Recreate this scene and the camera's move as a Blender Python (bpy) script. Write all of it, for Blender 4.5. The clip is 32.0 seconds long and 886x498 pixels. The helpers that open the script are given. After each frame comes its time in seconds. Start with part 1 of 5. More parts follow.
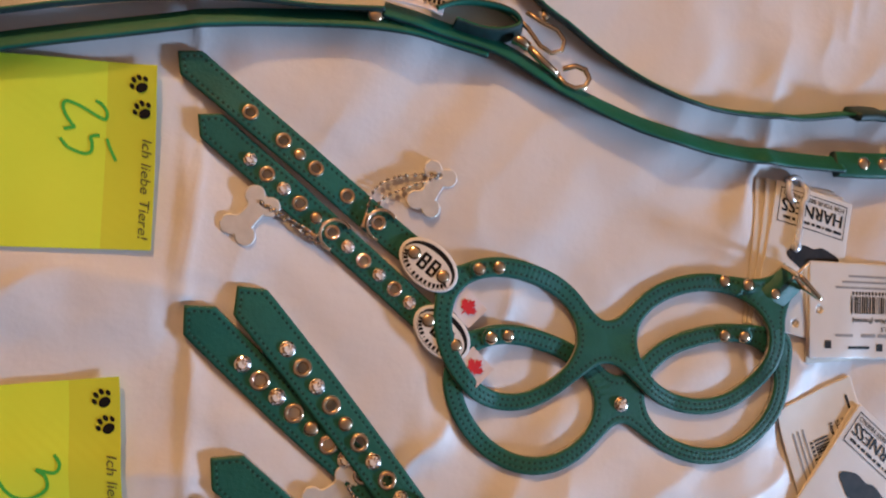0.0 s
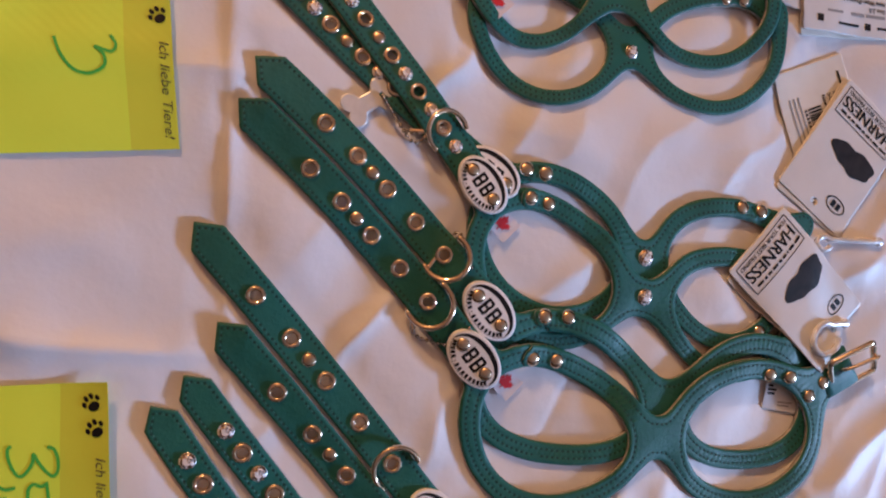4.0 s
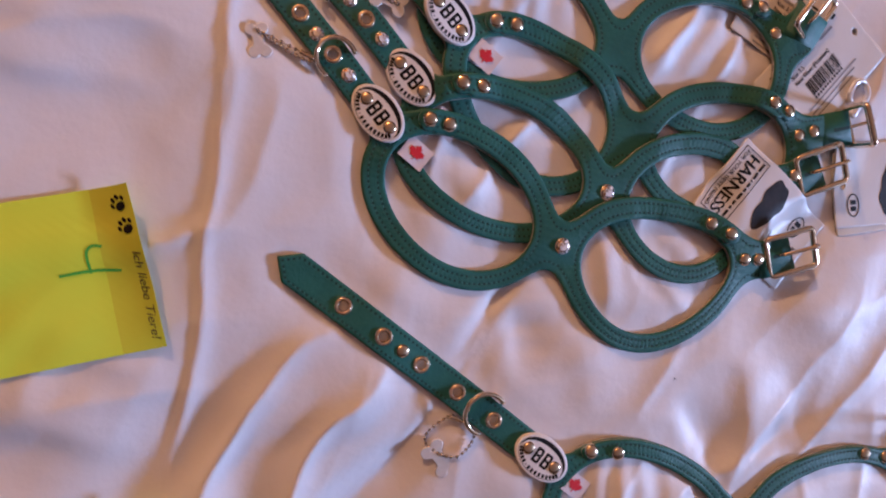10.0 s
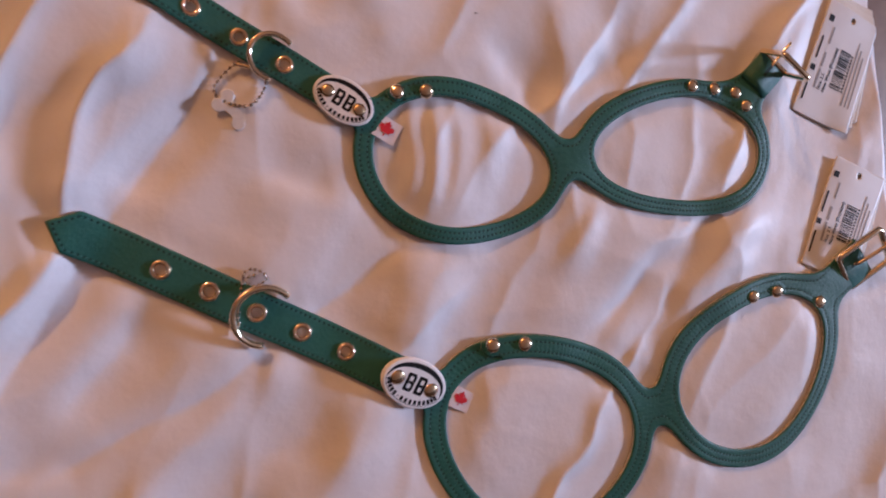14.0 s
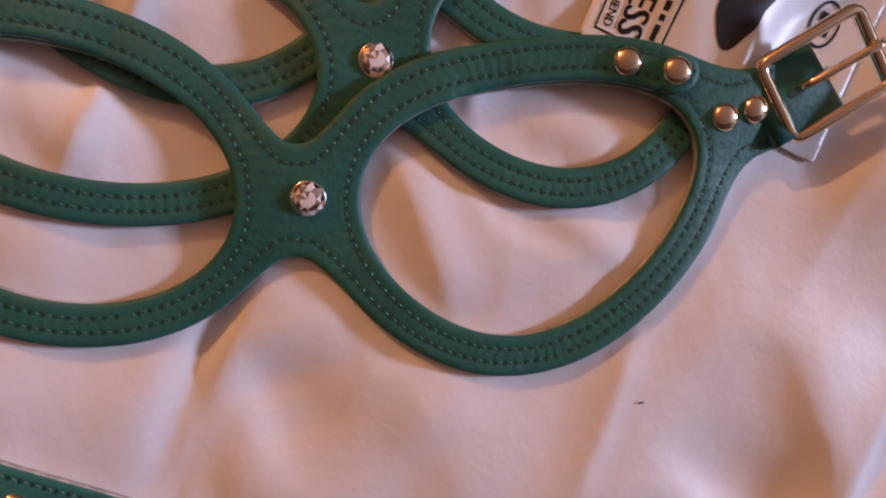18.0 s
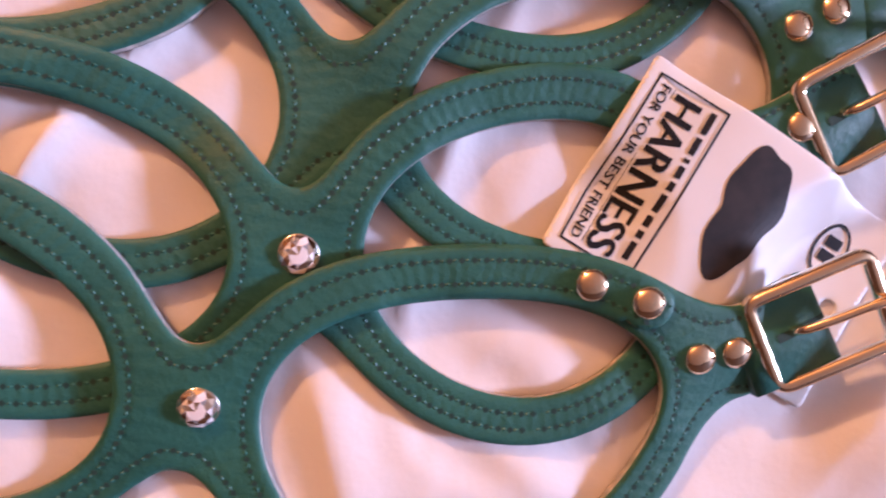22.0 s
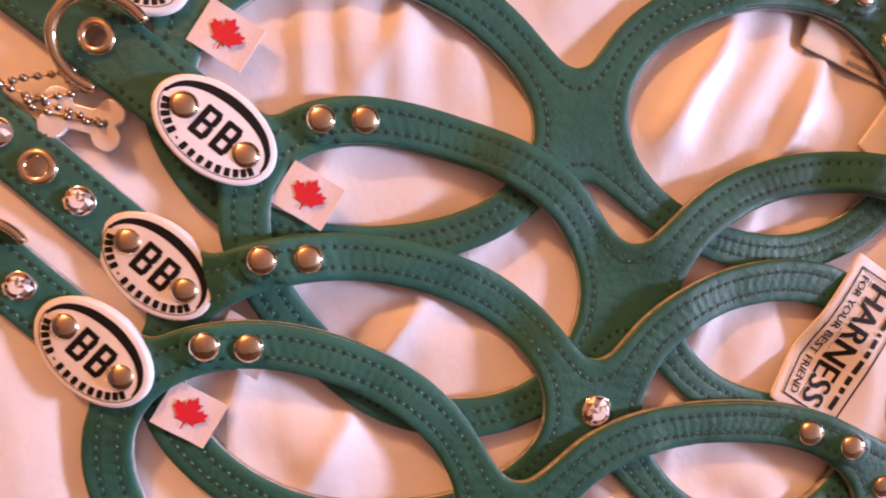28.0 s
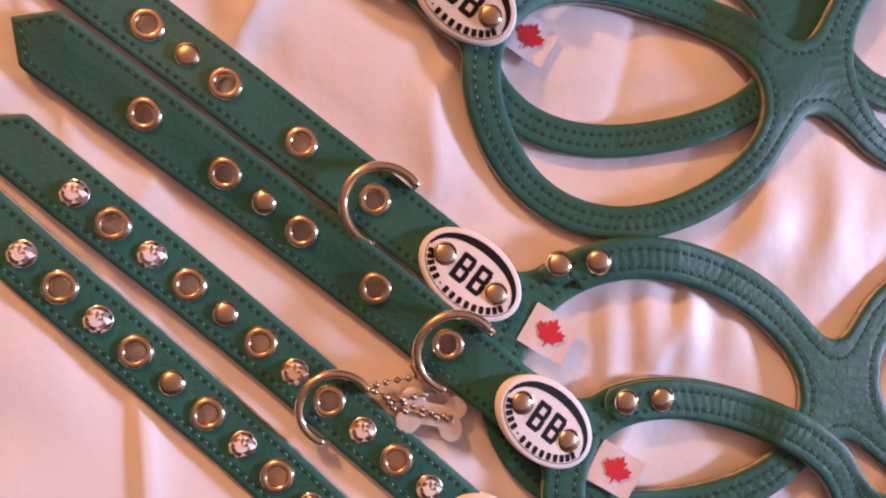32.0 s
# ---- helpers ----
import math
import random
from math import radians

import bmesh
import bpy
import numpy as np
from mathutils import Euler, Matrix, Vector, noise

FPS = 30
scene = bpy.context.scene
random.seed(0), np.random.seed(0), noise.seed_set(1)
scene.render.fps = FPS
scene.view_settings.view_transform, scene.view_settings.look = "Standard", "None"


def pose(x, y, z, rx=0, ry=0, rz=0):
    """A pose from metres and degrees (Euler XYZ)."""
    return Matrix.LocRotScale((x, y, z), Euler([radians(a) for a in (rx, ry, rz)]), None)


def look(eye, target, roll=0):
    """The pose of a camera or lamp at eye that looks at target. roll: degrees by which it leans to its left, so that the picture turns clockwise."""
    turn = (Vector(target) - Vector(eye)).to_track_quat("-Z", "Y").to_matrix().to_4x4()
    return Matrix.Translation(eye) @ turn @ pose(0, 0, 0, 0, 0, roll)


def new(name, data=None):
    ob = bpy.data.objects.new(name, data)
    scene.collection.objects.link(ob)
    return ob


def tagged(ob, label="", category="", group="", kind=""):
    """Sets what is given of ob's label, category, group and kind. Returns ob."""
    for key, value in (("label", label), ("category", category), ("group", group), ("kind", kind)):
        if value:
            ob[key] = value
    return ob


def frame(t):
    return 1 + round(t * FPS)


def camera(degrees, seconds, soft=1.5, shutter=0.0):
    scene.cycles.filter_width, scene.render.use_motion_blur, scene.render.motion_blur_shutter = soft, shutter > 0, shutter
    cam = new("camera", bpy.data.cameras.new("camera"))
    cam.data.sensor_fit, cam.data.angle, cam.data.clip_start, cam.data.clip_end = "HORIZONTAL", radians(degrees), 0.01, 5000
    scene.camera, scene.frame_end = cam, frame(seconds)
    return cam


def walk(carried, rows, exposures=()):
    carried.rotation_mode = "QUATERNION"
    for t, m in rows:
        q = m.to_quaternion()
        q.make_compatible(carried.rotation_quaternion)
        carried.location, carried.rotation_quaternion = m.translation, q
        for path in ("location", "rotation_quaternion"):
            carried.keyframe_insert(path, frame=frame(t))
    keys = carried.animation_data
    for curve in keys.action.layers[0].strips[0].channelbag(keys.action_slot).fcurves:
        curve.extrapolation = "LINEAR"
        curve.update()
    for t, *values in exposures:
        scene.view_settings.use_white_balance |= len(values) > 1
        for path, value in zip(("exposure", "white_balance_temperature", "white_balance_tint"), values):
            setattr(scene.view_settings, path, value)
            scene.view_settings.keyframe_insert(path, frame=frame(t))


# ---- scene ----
import collections

# ---------------------------------------------------------------- camera
cam = camera(70.96, 32.0, soft=1.95, shutter=0.3)
PATH = [
    (0.0, pose(-0.1630, 0.4301, 0.2743, 2.36, -12.42, 9.32)),
    (0.5, pose(-0.1628, 0.4053, 0.2759, 3.03, -12.72, 8.34)),
    (1.0, pose(-0.1646, 0.3864, 0.2791, 2.33, -13.22, 8.10)),
    (1.5, pose(-0.1618, 0.3639, 0.2815, 1.99, -13.42, 8.06)),
    (2.0, pose(-0.1625, 0.3435, 0.2828, 2.02, -13.46, 8.07)),
    (2.5, pose(-0.1617, 0.3259, 0.2848, 2.31, -13.88, 7.77)),
    (3.0, pose(-0.1604, 0.3071, 0.2846, 2.02, -14.18, 8.29)),
    (3.5, pose(-0.1586, 0.2849, 0.2837, 2.34, -14.10, 8.63)),
    (4.0, pose(-0.1590, 0.2623, 0.2842, 1.28, -13.68, 8.24)),
    (4.5, pose(-0.1580, 0.2427, 0.2861, 0.58, -13.25, 8.34)),
    (6.5, pose(-0.1440, 0.1780, 0.2957, -1.39, -11.67, 3.60)),
    (7.0, pose(-0.1404, 0.1624, 0.2928, -0.90, -10.87, -0.78)),
    (7.5, pose(-0.1420, 0.1378, 0.2968, -0.31, -10.99, -3.95)),
    (8.0, pose(-0.1396, 0.1160, 0.2990, -0.50, -11.26, -1.32)),
    (8.5, pose(-0.1458, 0.0806, 0.2964, -0.49, -10.95, -1.01)),
    (9.0, pose(-0.1410, 0.0560, 0.3009, -1.22, -11.79, 0.13)),
    (9.5, pose(-0.1379, 0.0314, 0.3046, -1.67, -12.54, 0.89)),
    (10.0, pose(-0.1350, 0.0103, 0.3078, -2.46, -13.07, 0.97)),
    (10.5, pose(-0.1303, -0.0115, 0.3125, -3.37, -13.03, 0.48)),
    (11.0, pose(-0.1245, -0.0400, 0.3192, -3.46, -13.29, -0.58)),
    (11.5, pose(-0.1211, -0.0690, 0.3252, -3.70, -13.68, -1.50)),
    (12.0, pose(-0.1222, -0.1059, 0.3326, -3.30, -14.13, -3.13)),
    (12.5, pose(-0.1284, -0.1346, 0.3394, -3.06, -14.15, -4.67)),
    (13.0, pose(-0.1248, -0.1521, 0.3529, -3.99, -15.14, -6.14)),
    (13.5, pose(-0.0947, -0.1641, 0.3504, -3.97, -16.29, -6.90)),
    (15.5, pose(0.0080, -0.1527, 0.2037, 2.76, -12.86, -17.06)),
    (16.0, pose(0.0054, -0.1180, 0.1854, 4.83, -12.30, -18.43)),
    (16.5, pose(0.0041, -0.0768, 0.1785, 3.22, -13.74, -18.92)),
    (17.0, pose(-0.0004, -0.0533, 0.1776, 0.48, -12.63, -17.74)),
    (17.5, pose(0.0089, -0.0258, 0.1647, -1.37, -8.94, -15.38)),
    (18.0, pose(0.0125, -0.0135, 0.1583, -0.86, -6.89, -14.87)),
    (18.5, pose(0.0081, -0.0005, 0.1494, -0.24, -6.24, -14.10)),
    (19.0, pose(0.0058, 0.0071, 0.1457, -0.58, -6.66, -13.58)),
    (19.5, pose(0.0026, 0.0138, 0.1410, -0.90, -5.98, -12.93)),
    (20.0, pose(0.0031, 0.0199, 0.1411, 1.13, -6.55, -12.32)),
    (20.5, pose(0.0017, 0.0285, 0.1383, 0.90, -6.00, -11.51)),
    (21.0, pose(-0.0010, 0.0296, 0.1370, 1.66, -6.31, -11.15)),
    (21.5, pose(0.0136, 0.0262, 0.1348, 1.35, -5.42, -10.46)),
    (22.0, pose(0.0423, 0.0290, 0.1373, -0.51, -6.23, -7.97)),
    (22.5, pose(0.0621, 0.0266, 0.1364, -0.66, -6.53, -6.78)),
    (23.0, pose(0.0765, 0.0334, 0.1388, -1.40, -6.68, -5.72)),
    (23.5, pose(0.0826, 0.0402, 0.1399, -2.04, -7.08, -4.56)),
    (24.0, pose(0.0825, 0.0503, 0.1388, -2.51, -6.56, -3.53)),
    (24.5, pose(0.0772, 0.0532, 0.1379, -1.78, -5.88, -3.88)),
    (26.5, pose(0.0181, 0.0675, 0.1585, -0.85, -8.12, -5.20)),
    (27.0, pose(-0.0021, 0.0762, 0.1583, -1.34, -9.09, -5.54)),
    (27.5, pose(-0.0168, 0.0788, 0.1598, -1.42, -8.70, -6.12)),
    (28.0, pose(-0.0364, 0.0870, 0.1618, -2.09, -9.34, -6.62)),
    (28.5, pose(-0.0513, 0.0879, 0.1629, -0.16, -9.12, -7.52)),
    (29.0, pose(-0.0588, 0.0932, 0.1624, 0.61, -7.36, -7.61)),
    (29.5, pose(-0.0664, 0.0999, 0.1629, 0.26, -6.16, -7.99)),
    (30.0, pose(-0.0734, 0.1099, 0.1631, -0.42, -5.46, -8.75)),
    (30.5, pose(-0.0876, 0.1258, 0.1635, -1.60, -7.07, -8.55)),
    (31.0, pose(-0.0952, 0.1351, 0.1628, -0.11, -7.62, -8.49)),
    (31.5, pose(-0.1010, 0.1483, 0.1623, 0.98, -7.26, -7.70)),
    (32.0, pose(-0.1104, 0.1605, 0.1695, 1.83, -8.64, -6.92)),
]
EXPOSURES = [(0.0, -0.62, 5350, -17), (4.5, -0.68, 5050, -5), (8.0, -0.44, 5250, 4), (10.0, -0.66, 5250, 5), (13.5, -0.76, 5950, 5),
             (16.0, -0.90, 6550, 6), (18.0, -0.70, 6350, 10), (20.0, 0.0, 6750, 14), (22.0, 0.22, 6000, 18), (24.5, -0.06, 6350, 25), (28.0, 0.12, 6950, 20), (32.0, -0.10, 6300, 16)]

walk(cam, PATH, exposures=EXPOSURES)

# ---------------------------------------------------------------- light
world = bpy.data.worlds.new("sky")
scene.world = world
world.use_nodes = True
wn = world.node_tree
sky = wn.nodes.new("ShaderNodeTexSky")
sky.sky_type, sky.sun_disc = "NISHITA", False
sky.sun_elevation, sky.sun_rotation = radians(30), radians(100)
wn.links.new(sky.outputs[0], wn.nodes["Background"].inputs[0])
wn.nodes["Background"].inputs[1].default_value = 0.1


def area_lamp(name, eye, target, size, size_y, power, colour):
    data = bpy.data.lights.new(name, "AREA")
    data.shape, data.size, data.size_y, data.energy, data.color = "RECTANGLE", size, size_y, power, colour
    ob = new(name, data)
    ob.matrix_world = look(eye, target)
    return ob


TABLE_H = 0.75      # the tabletop stands this far above the room's floor; the cloth lies near z = 0
area_lamp("window_light", (5.1, -1.0, 1.6), (0, 0.1, 0.0), 0.75, 0.55, 465, (0.64, 0.69, 1.0))
bulb = bpy.data.lights.new("bulb_light", "POINT")
bulb.energy, bulb.color, bulb.shadow_soft_size = 420.0, (1.0, 0.47, 0.19), 0.11
new("bulb_light", bulb).location = (-1.35, 3.2, 1.6)


# ---------------------------------------------------------------- materials
def material(name, colour, rough=0.5, metal=0.0, **more):
    m = bpy.data.materials.new(name)
    m.use_nodes = True
    b = m.node_tree.nodes["Principled BSDF"]
    b.inputs["Base Color"].default_value = (*colour, 1)
    b.inputs["Roughness"].default_value = rough
    b.inputs["Metallic"].default_value = metal
    for key, value in more.items():
        b.inputs[key.replace("_", " ")].default_value = value
    return m


def nodes_of(m):
    t = m.node_tree
    return t, t.nodes["Principled BSDF"]


def noise_node(t, scale, detail=4, coord="Object", rough=0.55):
    c = t.nodes.new("ShaderNodeTexCoord")
    n = t.nodes.new("ShaderNodeTexNoise")
    n.inputs["Scale"].default_value, n.inputs["Detail"].default_value = scale, detail
    n.inputs["Roughness"].default_value = rough
    t.links.new(c.outputs[coord], n.inputs["Vector"])
    return n.outputs["Fac"]


def vary(m, scale, dark, light, detail=4):
    """Two-tone mottling of the base colour."""
    t, b = nodes_of(m)
    r = t.nodes.new("ShaderNodeValToRGB")
    r.color_ramp.elements[0].color, r.color_ramp.elements[1].color = (*dark, 1), (*light, 1)
    r.color_ramp.elements[0].position, r.color_ramp.elements[1].position = 0.3, 0.7
    t.links.new(noise_node(t, scale, detail), r.inputs[0])
    t.links.new(r.outputs[0], b.inputs["Base Color"])
    return r


def relief(m, height, strength, distance):
    t, b = nodes_of(m)
    n = t.nodes.new("ShaderNodeBump")
    n.inputs["Strength"].default_value, n.inputs["Distance"].default_value = strength, distance
    t.links.new(height, n.inputs["Height"])
    if b.inputs["Normal"].links:
        t.links.new(b.inputs["Normal"].links[0].from_socket, n.inputs["Normal"])
    t.links.new(n.outputs[0], b.inputs["Normal"])


def maths(t, op, a, b=0.0, c=0.0):
    n = t.nodes.new("ShaderNodeMath")
    n.operation = op
    for i, v in enumerate((a, b, c)):
        if hasattr(v, "links"):
            t.links.new(v, n.inputs[i])
        else:
            n.inputs[i].default_value = v
    return n.outputs[0]


def leather_material(name, dark, light):
    m = material(name, light, 0.42, Specular_IOR_Level=0.4)
    vary(m, 55, dark, light, 5)
    t, b = nodes_of(m)
    relief(m, noise_node(t, 900, 6), 0.32, 0.0005)
    v = t.nodes.new("ShaderNodeTexVoronoi")
    v.inputs["Scale"].default_value = 420
    c = t.nodes.new("ShaderNodeTexCoord")
    t.links.new(c.outputs["Object"], v.inputs["Vector"])
    relief(m, v.outputs["Distance"], 0.15, 0.0006)
    relief(m, noise_node(t, 120, 3), 0.09, 0.002)
    # the stitched channel beside the edge
    a = t.nodes.new("ShaderNodeAttribute")
    a.attribute_name = "edge"
    d = maths(t, "DIVIDE", maths(t, "SUBTRACT", a.outputs["Fac"], 2.1), 0.5)
    row = maths(t, "EXPONENT", maths(t, "MULTIPLY", maths(t, "MULTIPLY", d, d), -1.0))
    relief(m, maths(t, "MULTIPLY", row, -1.0), 0.2, 0.0006)
    # leather gathered by the seams: ribs that run across the bands of the loops
    p = t.nodes.new("ShaderNodeAttribute")
    p.attribute_name = "pucker"
    q = t.nodes.new("ShaderNodeSeparateXYZ")
    t.links.new(p.outputs["Vector"], q.inputs[0])
    angle = maths(t, "ARCTAN2", q.outputs[1], q.outputs[0])
    warp = maths(t, "MULTIPLY", noise_node(t, 130, 2), 5.0)
    rib = maths(t, "SINE", maths(t, "ADD", maths(t, "MULTIPLY", angle, q.outputs[2]), warp))
    inner = t.nodes.new("ShaderNodeMapRange")
    inner.inputs[1].default_value, inner.inputs[2].default_value = 0.9, 2.3
    t.links.new(a.outputs["Fac"], inner.inputs[0])
    patch = t.nodes.new("ShaderNodeMapRange")
    patch.inputs[1].default_value, patch.inputs[2].default_value, patch.inputs[3].default_value = 0.35, 0.62, 0.35
    t.links.new(noise_node(t, 38, 2), patch.inputs[0])
    some = maths(t, "MULTIPLY", maths(t, "MULTIPLY", inner.outputs[0], patch.outputs[0]), maths(t, "GREATER_THAN", q.outputs[2], 1.0))
    relief(m, maths(t, "MULTIPLY", rib, some), 0.10, 0.0005)
    rr = t.nodes.new("ShaderNodeMapRange")
    rr.inputs[3].default_value, rr.inputs[4].default_value = 0.46, 0.66
    t.links.new(noise_node(t, 160, 4), rr.inputs[0])
    t.links.new(rr.outputs[0], b.inputs["Roughness"])
    return m


LEATHER = leather_material("green_leather", (0.016, 0.096, 0.074), (0.025, 0.130, 0.102))
EDGE = material("cut_leather_edge", (0.40, 0.36, 0.34), 0.8)
vary(EDGE, 300, (0.20, 0.22, 0.19), (0.52, 0.46, 0.43))
THREAD = material("green_thread", (0.022, 0.125, 0.10), 0.5)
# dark green that paints the shade inside needle holes and the prong slot
HOLE_SHADE = material("needle_hole_shade", (0.008, 0.038, 0.030), 0.8)
LEASH = leather_material("leash_leather", (0.013, 0.11, 0.075), (0.018, 0.14, 0.10))
DARK_LEATHER = material("dark_leather_back", (0.012, 0.035, 0.035), 0.6)
vary(DARK_LEATHER, 200, (0.008, 0.022, 0.024), (0.02, 0.05, 0.048))
CHROME = material("nickel_plating", (0.93, 0.80, 0.62), 0.04, 1.0)
relief(CHROME, noise_node(CHROME.node_tree, 260, 1), 0.03, 0.0003)
CHAIN = material("chain_metal", (0.45, 0.40, 0.35), 0.25, 1.0)
PLATE = material("brushed_tag_metal", (0.80, 0.77, 0.74), 0.42, 0.45)
vary(PLATE, 220, (0.74, 0.71, 0.68), (0.84, 0.81, 0.78))
CRYSTAL = material("cut_crystal", (0.95, 0.95, 0.97), 0.02, 0.0, IOR=1.9, Transmission_Weight=0.75)
# lit, unlit and glinting copies of the stone's facets, sparkle as colour
FACET_LIT = material("lit_facet", (0.95, 0.86, 0.76), 0.04, 1.0)
FACET_UNLIT = material("unlit_facet", (0.58, 0.40, 0.27), 0.06, 1.0)
PAINTED_GLINT = material("painted_white_glint", (0.90, 0.82, 0.78), 0.28, 0.15)
FOIL = material("stone_setting", (0.8, 0.79, 0.77), 0.2, 1.0)
RUBBER = material("white_rubber", (0.80, 0.78, 0.76), 0.45)
vary(RUBBER, 180, (0.76, 0.73, 0.71), (0.83, 0.81, 0.80))
BLACK = material("black_print", (0.008, 0.007, 0.008), 0.6, Specular_IOR_Level=0.2)
GREY_PRINT = material("grey_print", (0.30, 0.29, 0.29), 0.7)
DIM_PRINT = material("dark_grey_print", (0.018, 0.015, 0.015), 0.6, Specular_IOR_Level=0.15)
PICTURE = material("brown_black_print", (0.02, 0.016, 0.015), 0.6, Specular_IOR_Level=0.2)
vary(PICTURE, 160, (0.009, 0.007, 0.007), (0.030, 0.023, 0.021))
RED = material("red_print", (0.62, 0.015, 0.03), 0.6)
RIBBON = material("white_ribbon", (0.74, 0.68, 0.71), 0.7)
relief(RIBBON, noise_node(RIBBON.node_tree, 1500, 2), 0.3, 0.0003)
CARD = material("white_card", (0.71, 0.70, 0.70), 0.42)
vary(CARD, 40, (0.68, 0.67, 0.665), (0.74, 0.73, 0.73))
CREAM = material("cream_card", (0.72, 0.66, 0.57), 0.6)
vary(CREAM, 40, (0.66, 0.60, 0.51), (0.75, 0.70, 0.62))
PLASTIC = material("clear_plastic", (0.9, 0.9, 0.92), 0.18, 0.0, Transmission_Weight=0.45)
PAPER = material("yellow_note_paper", (0.70, 0.84, 0.04), 0.7)
vary(PAPER, 12, (0.67, 0.81, 0.035), (0.73, 0.87, 0.05))
relief(PAPER, noise_node(PAPER.node_tree, 1200, 3), 0.12, 0.0003)
# the same yellow paper, with the curled edge's shade put into the colour
CURL_SHADE = material("curl_shaded_paper", (0.64, 0.69, 0.03), 0.7)
vary(CURL_SHADE, 12, (0.61, 0.66, 0.025), (0.67, 0.72, 0.035))
MOTTO_INK = material("faded_print", (0.11, 0.11, 0.03), 0.7)
INK = material("green_marker_ink", (0.10, 0.46, 0.05), 0.6)
# tones of the added room, chosen for bounce light and what the metal mirrors
WALL = material("unseen_wall_brown", (0.075, 0.045, 0.028), 0.8)
vary(WALL, 3, (0.06, 0.036, 0.022), (0.09, 0.055, 0.034))
CEILING = material("unseen_ceiling_tan", (0.56, 0.44, 0.32), 0.9)
vary(CEILING, 3, (0.52, 0.41, 0.29), (0.60, 0.47, 0.35))
WOOD = material("brown_wood", (0.16, 0.08, 0.04), 0.5)
vary(WOOD, 9, (0.11, 0.05, 0.025), (0.20, 0.11, 0.055))

CLOTH = material("white_satin_cloth", (0.74, 0.71, 0.72), 0.50, Sheen_Weight=0.25)
vary(CLOTH, 5, (0.71, 0.68, 0.69), (0.77, 0.74, 0.75))
tc, bc = nodes_of(CLOTH)
relief(CLOTH, noise_node(tc, 1400, 2), 0.08, 0.0003)
relief(CLOTH, noise_node(tc, 45, 4), 0.28, 0.0026)


# ---------------------------------------------------------------- mesh helpers
MM = 0.001
WHERE = {}          # the world place of every parent


def mesh_of(name, verts, faces, mats, index=None, smooth=True):
    me = bpy.data.meshes.new(name)
    me.from_pydata([tuple(v) for v in verts], [], [tuple(f) for f in faces])
    for m in mats:
        me.materials.append(m)
    n = len(me.polygons)
    if index is not None:
        me.polygons.foreach_set("material_index", np.asarray(index, dtype=np.int32))
    me.polygons.foreach_set("use_smooth", np.full(n, smooth))
    me.update()
    return me


def thing(name, place, label, category, group=""):
    ob = new(name)
    ob.location = place
    WHERE[ob] = Vector(place)
    ob.empty_display_size = 0.01
    return tagged(ob, label, category, group)


def part(name, me, parent, place=None, label="", turn=None):
    """Links a mesh under a thing or a part. place: where its own origin lies in the world (default: the parent's)."""
    ob = new(name, me)
    ob.parent = parent
    here = Vector(place) if place is not None else WHERE[parent]
    ob.location = here - WHERE[parent]
    if turn is not None:
        ob.rotation_euler = turn
    WHERE[ob] = here
    return tagged(ob, label)


def lathe(profile, n=20, tilt=0):
    verts, faces = [], []
    k = len(profile)
    for i in range(n):
        a = 2 * math.pi * i / n
        for r, z in profile:
            verts.append((r * math.cos(a) * MM, r * math.sin(a) * MM, z * MM))
    for i in range(n):
        for j in range(k - 1):
            faces.append((i * k + j, ((i + 1) % n) * k + j, ((i + 1) % n) * k + j + 1, i * k + j + 1))
    return verts, faces


def tube(path, radius, n=8, closed=False):
    """A round wire along a list of points, in metres."""
    pts = [Vector(p) for p in path]
    m = len(pts)
    verts, faces = [], []
    up = None
    for i, p in enumerate(pts):
        a = pts[(i - 1) % m] if closed or i else p
        b = pts[(i + 1) % m] if closed or i < m - 1 else p
        d = (b - a).normalized()
        if up is None:
            up = Vector((0, 0, 1)) if abs(d.z) < 0.9 else Vector((1, 0, 0))
        side = d.cross(up).normalized()
        up = side.cross(d).normalized()
        for j in range(n):
            w = 2 * math.pi * j / n
            verts.append(p + (side * math.cos(w) + up * math.sin(w)) * radius)
    for i in range(m if closed else m - 1):
        for j in range(n):
            k = (i + 1) % m
            faces.append((i * n + j, i * n + (j + 1) % n, k * n + (j + 1) % n, k * n + j))
    if not closed:
        faces.append(tuple(range(n))[::-1])
        faces.append(tuple((m - 1) * n + j for j in range(n)))
    return verts, faces


# ---------------------------------------------------------------- the cloth and what lies on it
X0, Y0, NX, NY = -345, -425, 700, 1030          # millimetre lattice of the table's used area
gx, gy = np.meshgrid(np.arange(NX) + X0, np.arange(NY) + Y0)


TABLE_OF_CHANCE = np.random.RandomState(11).rand(128, 128)


def soft_noise(x, y, shift=0):
    """Smooth value noise between -1 and 1 with unit cells."""
    x, y = np.asarray(x, float) + 17.3 * shift + 500, np.asarray(y, float) + 9.1 * shift + 500
    i, j = np.floor(x).astype(int), np.floor(y).astype(int)
    u, v = x - i, y - j
    u, v = u * u * u * (u * (6 * u - 15) + 10), v * v * v * (v * (6 * v - 15) + 10)
    c = TABLE_OF_CHANCE
    p = c[j % 128, i % 128] * (1 - u) + c[j % 128, (i + 1) % 128] * u
    q = c[(j + 1) % 128, i % 128] * (1 - u) + c[(j + 1) % 128, (i + 1) % 128] * u
    return 2 * (p * (1 - v) + q * v) - 1


